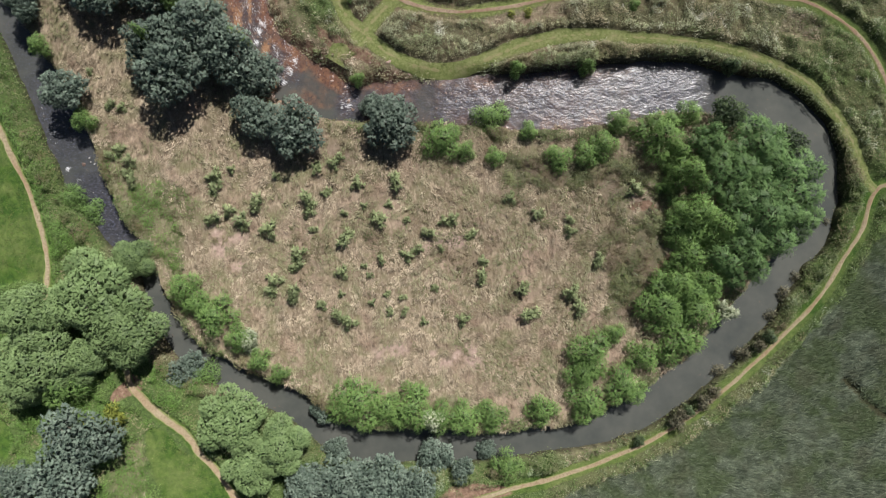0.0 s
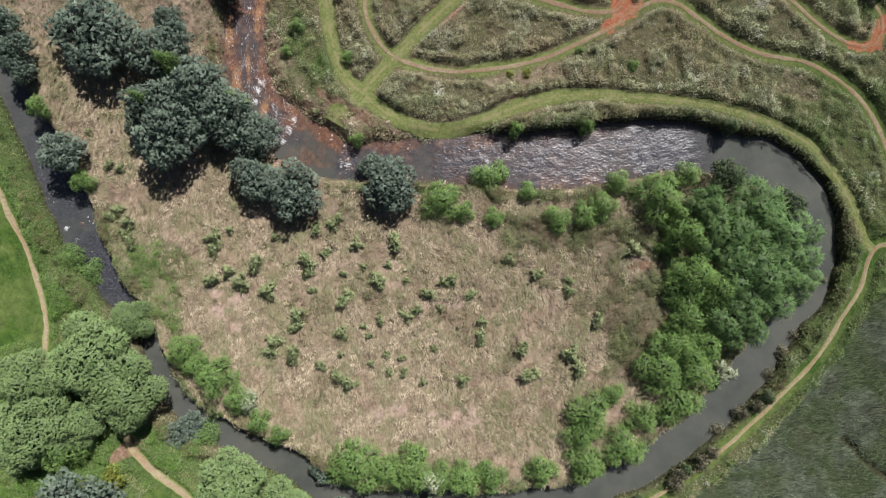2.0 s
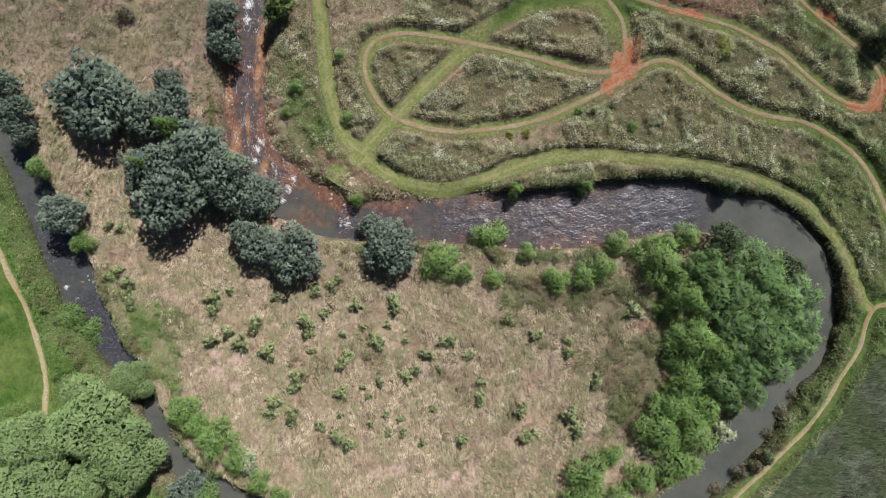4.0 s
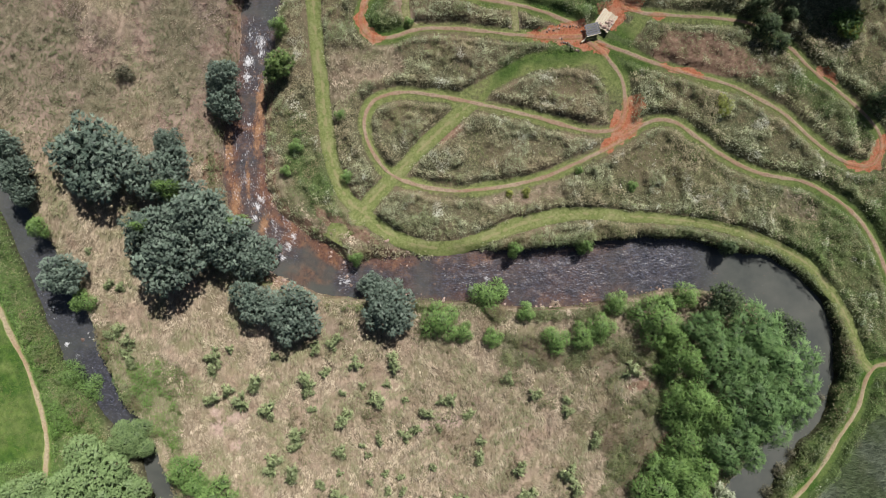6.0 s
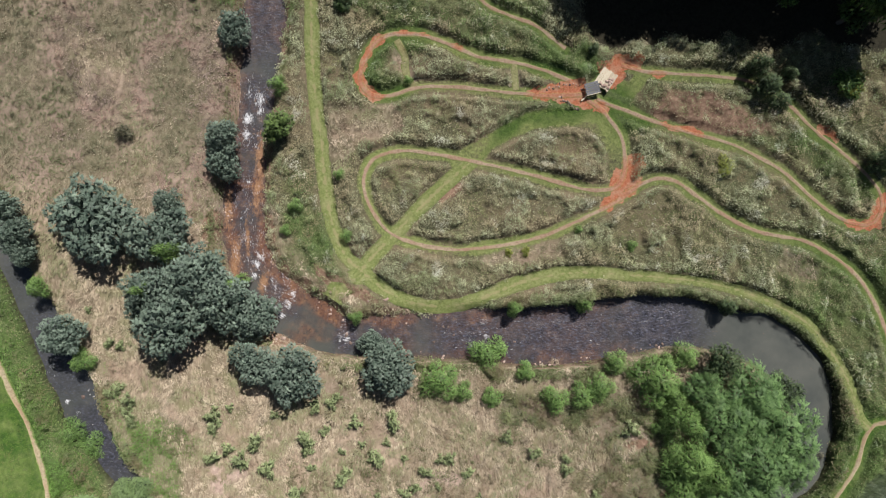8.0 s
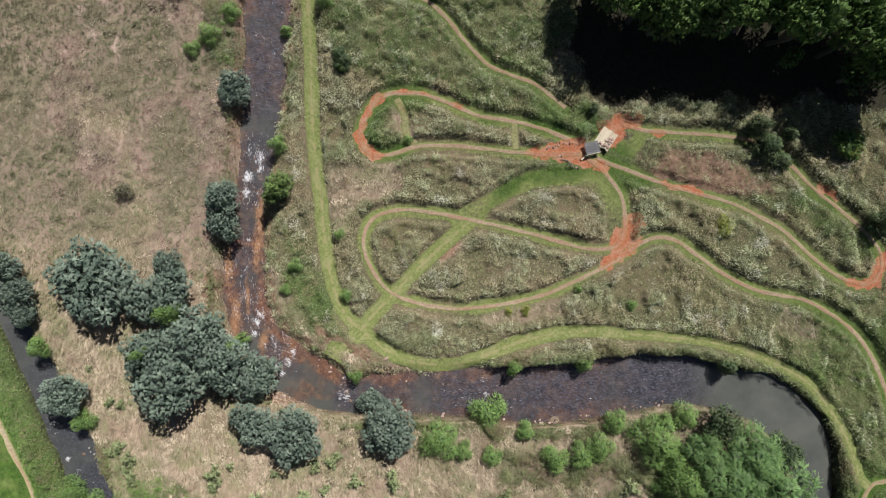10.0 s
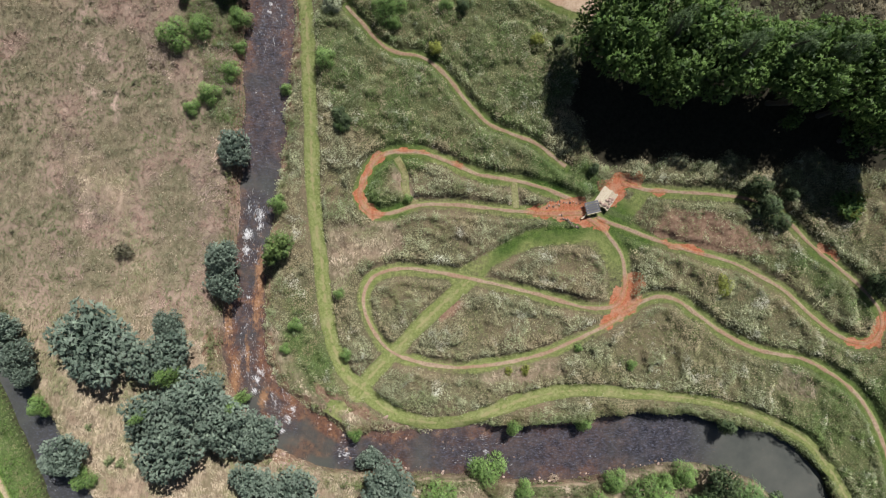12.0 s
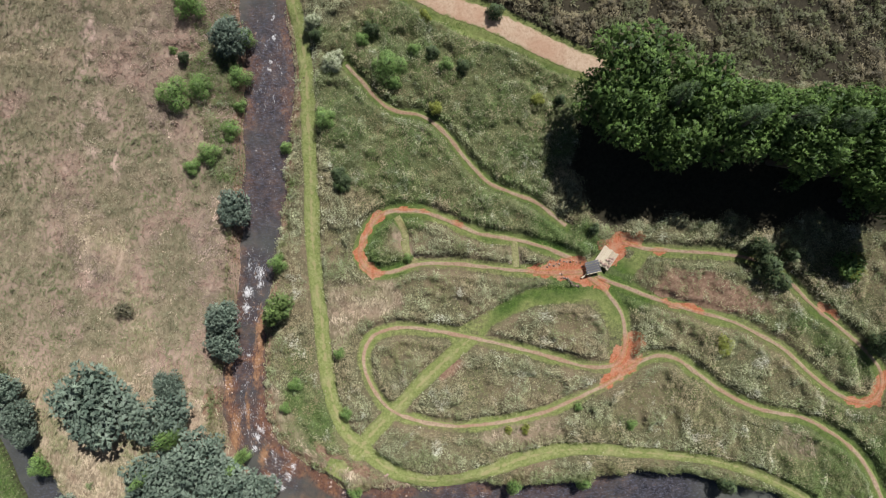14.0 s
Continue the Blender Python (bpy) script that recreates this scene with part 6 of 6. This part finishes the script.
def box(bm, cx, cy, cz, sx, sy, sz, bevel=0.012):
    made = bmesh.ops.create_cube(bm, size=1.0, matrix=Matrix.Translation((cx, cy, cz)) @ Matrix.Diagonal((sx, sy, sz, 1)))
    edges = list({e for v in made["verts"] for e in v.link_edges})
    bmesh.ops.bevel(bm, geom=edges, offset=bevel, segments=1, affect="EDGES")


def part(name, bm, mat, parent, label=""):
    me = bpy.data.meshes.new(name)
    bm.to_mesh(me)
    bm.free()
    me.materials.append(mat)
    ob = new(name, me)
    ob.parent = parent
    return tagged(ob, label) if label else ob


def timber_ramp():
    """A dark slatted take-off deck on posts, with a pale plank landing beside it."""
    root = new("bike_ramp")
    for k in range(5):
        bm = bmesh.new()
        box(bm, 0, -0.86 + 0.43 * k, 1.0, 2.5 + 0.12 * (k % 2), 0.36, 0.05)
        part("board", bm, DARK_WOOD, root)
    for s in (-0.95, 0.95):
        bm = bmesh.new()
        box(bm, s, 0, 0.91, 0.1, 2.05, 0.12)
        part("beam", bm, PALE_WOOD, root, "bleached timber bearer")
        for t in (-0.85, 0.85):
            bm = bmesh.new()
            box(bm, s, t, 0.4, 0.12, 0.12, 0.92)
            part("post", bm, DARK_WOOD, root)
    bm = bmesh.new()
    box(bm, 0, -1.12, 1.02, 2.7, 0.1, 0.12)
    part("edge_rail", bm, PALE_WOOD, root, "pale edge rail")
    return tagged(root, "weathered timber bike ramp with dark slats on posts", "ramp")


ramp_thing = timber_ramp()
ramp_thing.matrix_basis = Matrix.Translation((22.0, 57.9, 0.05)) @ Matrix.Rotation(radians(14), 4, "Z") @ Matrix.Scale(0.82, 4)


def landing():
    root = new("plank_landing")
    for k in range(7):
        bm = bmesh.new()
        box(bm, -1.05 + 0.35 * k, 0, 0.78, 0.33, 2.9 - 0.12 * (k % 3), 0.06)
        part("plank", bm, PALE_WOOD, root)
    for s in (-1.2, 1.2):
        bm = bmesh.new()
        box(bm, 0, s, 0.69, 2.4, 0.1, 0.12)
        part("bearer", bm, PALE_WOOD, root)
        for t in (-1.0, 1.0):
            bm = bmesh.new()
            box(bm, t, s, 0.32, 0.12, 0.12, 0.66)
            part("post", bm, DARK_WOOD, root)
    return tagged(root, "bleached plank landing with stones lying on it", "platform")


landing_thing = landing()
landing_thing.matrix_basis = Matrix.Translation((24.0, 59.2, 0.02)) @ Matrix.Rotation(radians(-34), 4, "Z") @ Matrix.Scale(1.0, 4)
for k, (x, y, size) in enumerate(((0.4, -0.9, 0.62), (0.8, -0.3, 0.5), (0.2, -0.2, 0.45), (0.85, 0.4, 0.55), (-0.3, -0.95, 0.5), (0.45, 0.35, 0.36), (0.95, -0.85, 0.5), (0.6, -0.05, 0.6), (0.1, -1.05, 0.42), (1.0, 0.05, 0.4))):
    ob = new("stone", PALE_STONES[k % 3])
    spot = landing_thing.matrix_basis @ Vector((x, y, 0.83 + 0.18 * size))
    ob.matrix_basis = Matrix.Translation(spot) @ Matrix.Rotation(k * 1.3, 4, "Z") @ Matrix.Diagonal((size, size * 0.8, size * 0.7, 1))
    tagged(ob, "pale stone lying on the plank landing", "stone", "stones on the landing")


def log(x, y, length, turn, thick, seed, mat):
    """A weathered log with tapering, slightly bent shape and cut ends."""
    g = rnd(seed)
    n = 7
    t = np.linspace(-0.5, 0.5, n)
    c, q = math.cos(radians(turn)), math.sin(radians(turn))
    bend = 0.12 * np.cos(3 * t + seed)
    line = np.stack([x + length * t * c - bend * q, y + length * t * q + bend * c, np.zeros(n)], -1)
    line[:, 2] = sample(GZ, line[:, 0], line[:, 1]) + thick * 0.9 + 0.1
    v, f = tube(line, thick * (1.05 - 0.3 * (t + 0.5)) * g.uniform(0.92, 1.08, n), 8)
    f += [tuple(range(7, -1, -1)), tuple(range((n - 1) * 8, n * 8))]
    return tagged(mesh_object("log", v, f, mat, smooth=False), "weathered log edging the red clay", "log", "logs by the bike ramp")


for k, (x, y, length, turn) in enumerate(((18.9, 55.6, 1.5, -42), (20.9, 56.6, 1.1, 55))):
    log(x, y, length, turn, 0.12, 900 + k, PALE_WOOD if k else BARK)

# broken stones round the rim of the clay landing
for k in range(34):
    a = k / 34
    if k < 20:
        x, y = 17.4 + 2.8 * a * 1.7, 56.7 - 1.95 * a * 1.7
    else:
        x, y = 15.6 + 5.4 * (a - 0.59) * 2.4, 57.9 + 0.7 * math.sin((a - 0.59) * 7)
    x, y, size = x + g.normal(0, 0.12), y + g.normal(0, 0.12), g.uniform(0.16, 0.4)
    ob = new("rubble_stone", (STONES if k % 3 else PALE_STONES)[k % 3])
    ob.matrix_basis = Matrix.Translation((x, y, float(sample(GZ, x, y)) + 0.12 * size + 0.04)) @ Matrix.Rotation(k * 1.7, 4, "Z") @ Matrix.Diagonal((size, size * 0.7, size * 0.7, 1))
    tagged(ob, "broken stone edging the red clay landing", "stone", "stones round the clay landing")


def tussock(x, y, reach, seed):
    """A fountain of arching dry blades from one root."""
    g = rnd(seed)
    n = 260
    turn, bow = g.uniform(0, 2 * np.pi, n), g.uniform(0.25, 1.0, n)
    size = reach * g.uniform(0.6, 1.1, n)
    v, f = [], []
    for t, b, q in zip(turn, bow, size):
        d = np.array([math.cos(t), math.sin(t), 0])
        e = np.array([-d[1], d[0], 0]) * 0.035
        root, mid, tip = d * 0.12, d * q * b * 0.6 + np.array([0, 0, 0.75 * q]), d * q * b * 1.2 + np.array([0, 0, 0.75 * q - 0.35 * q * b])
        i = len(v)
        v += [root - e, root + e, mid - e, mid + e, tip]
        f += [(i, i + 1, i + 3, i + 2), (i + 2, i + 3, i + 4)]
    ob = mesh_object("grass_tussock", v, f, DRY_BLADE)
    set_values(ob, "tone", np.repeat(0.5 + 0.5 * g.random(n), 5))
    ob.matrix_basis = Matrix.Translation((x, y, float(sample(GZ, x, y)) - 0.02))
    return tagged(ob, "pale straw-coloured grass tussock on the river bank", "grass", "tussocks on the bank")


for k, (x, y, reach) in enumerate(((16.9, 17.1, 1.0), (18.6, 16.1, 0.6), (14.9, 16.7, 0.5))):
    tussock(x, y, reach, 950 + k)
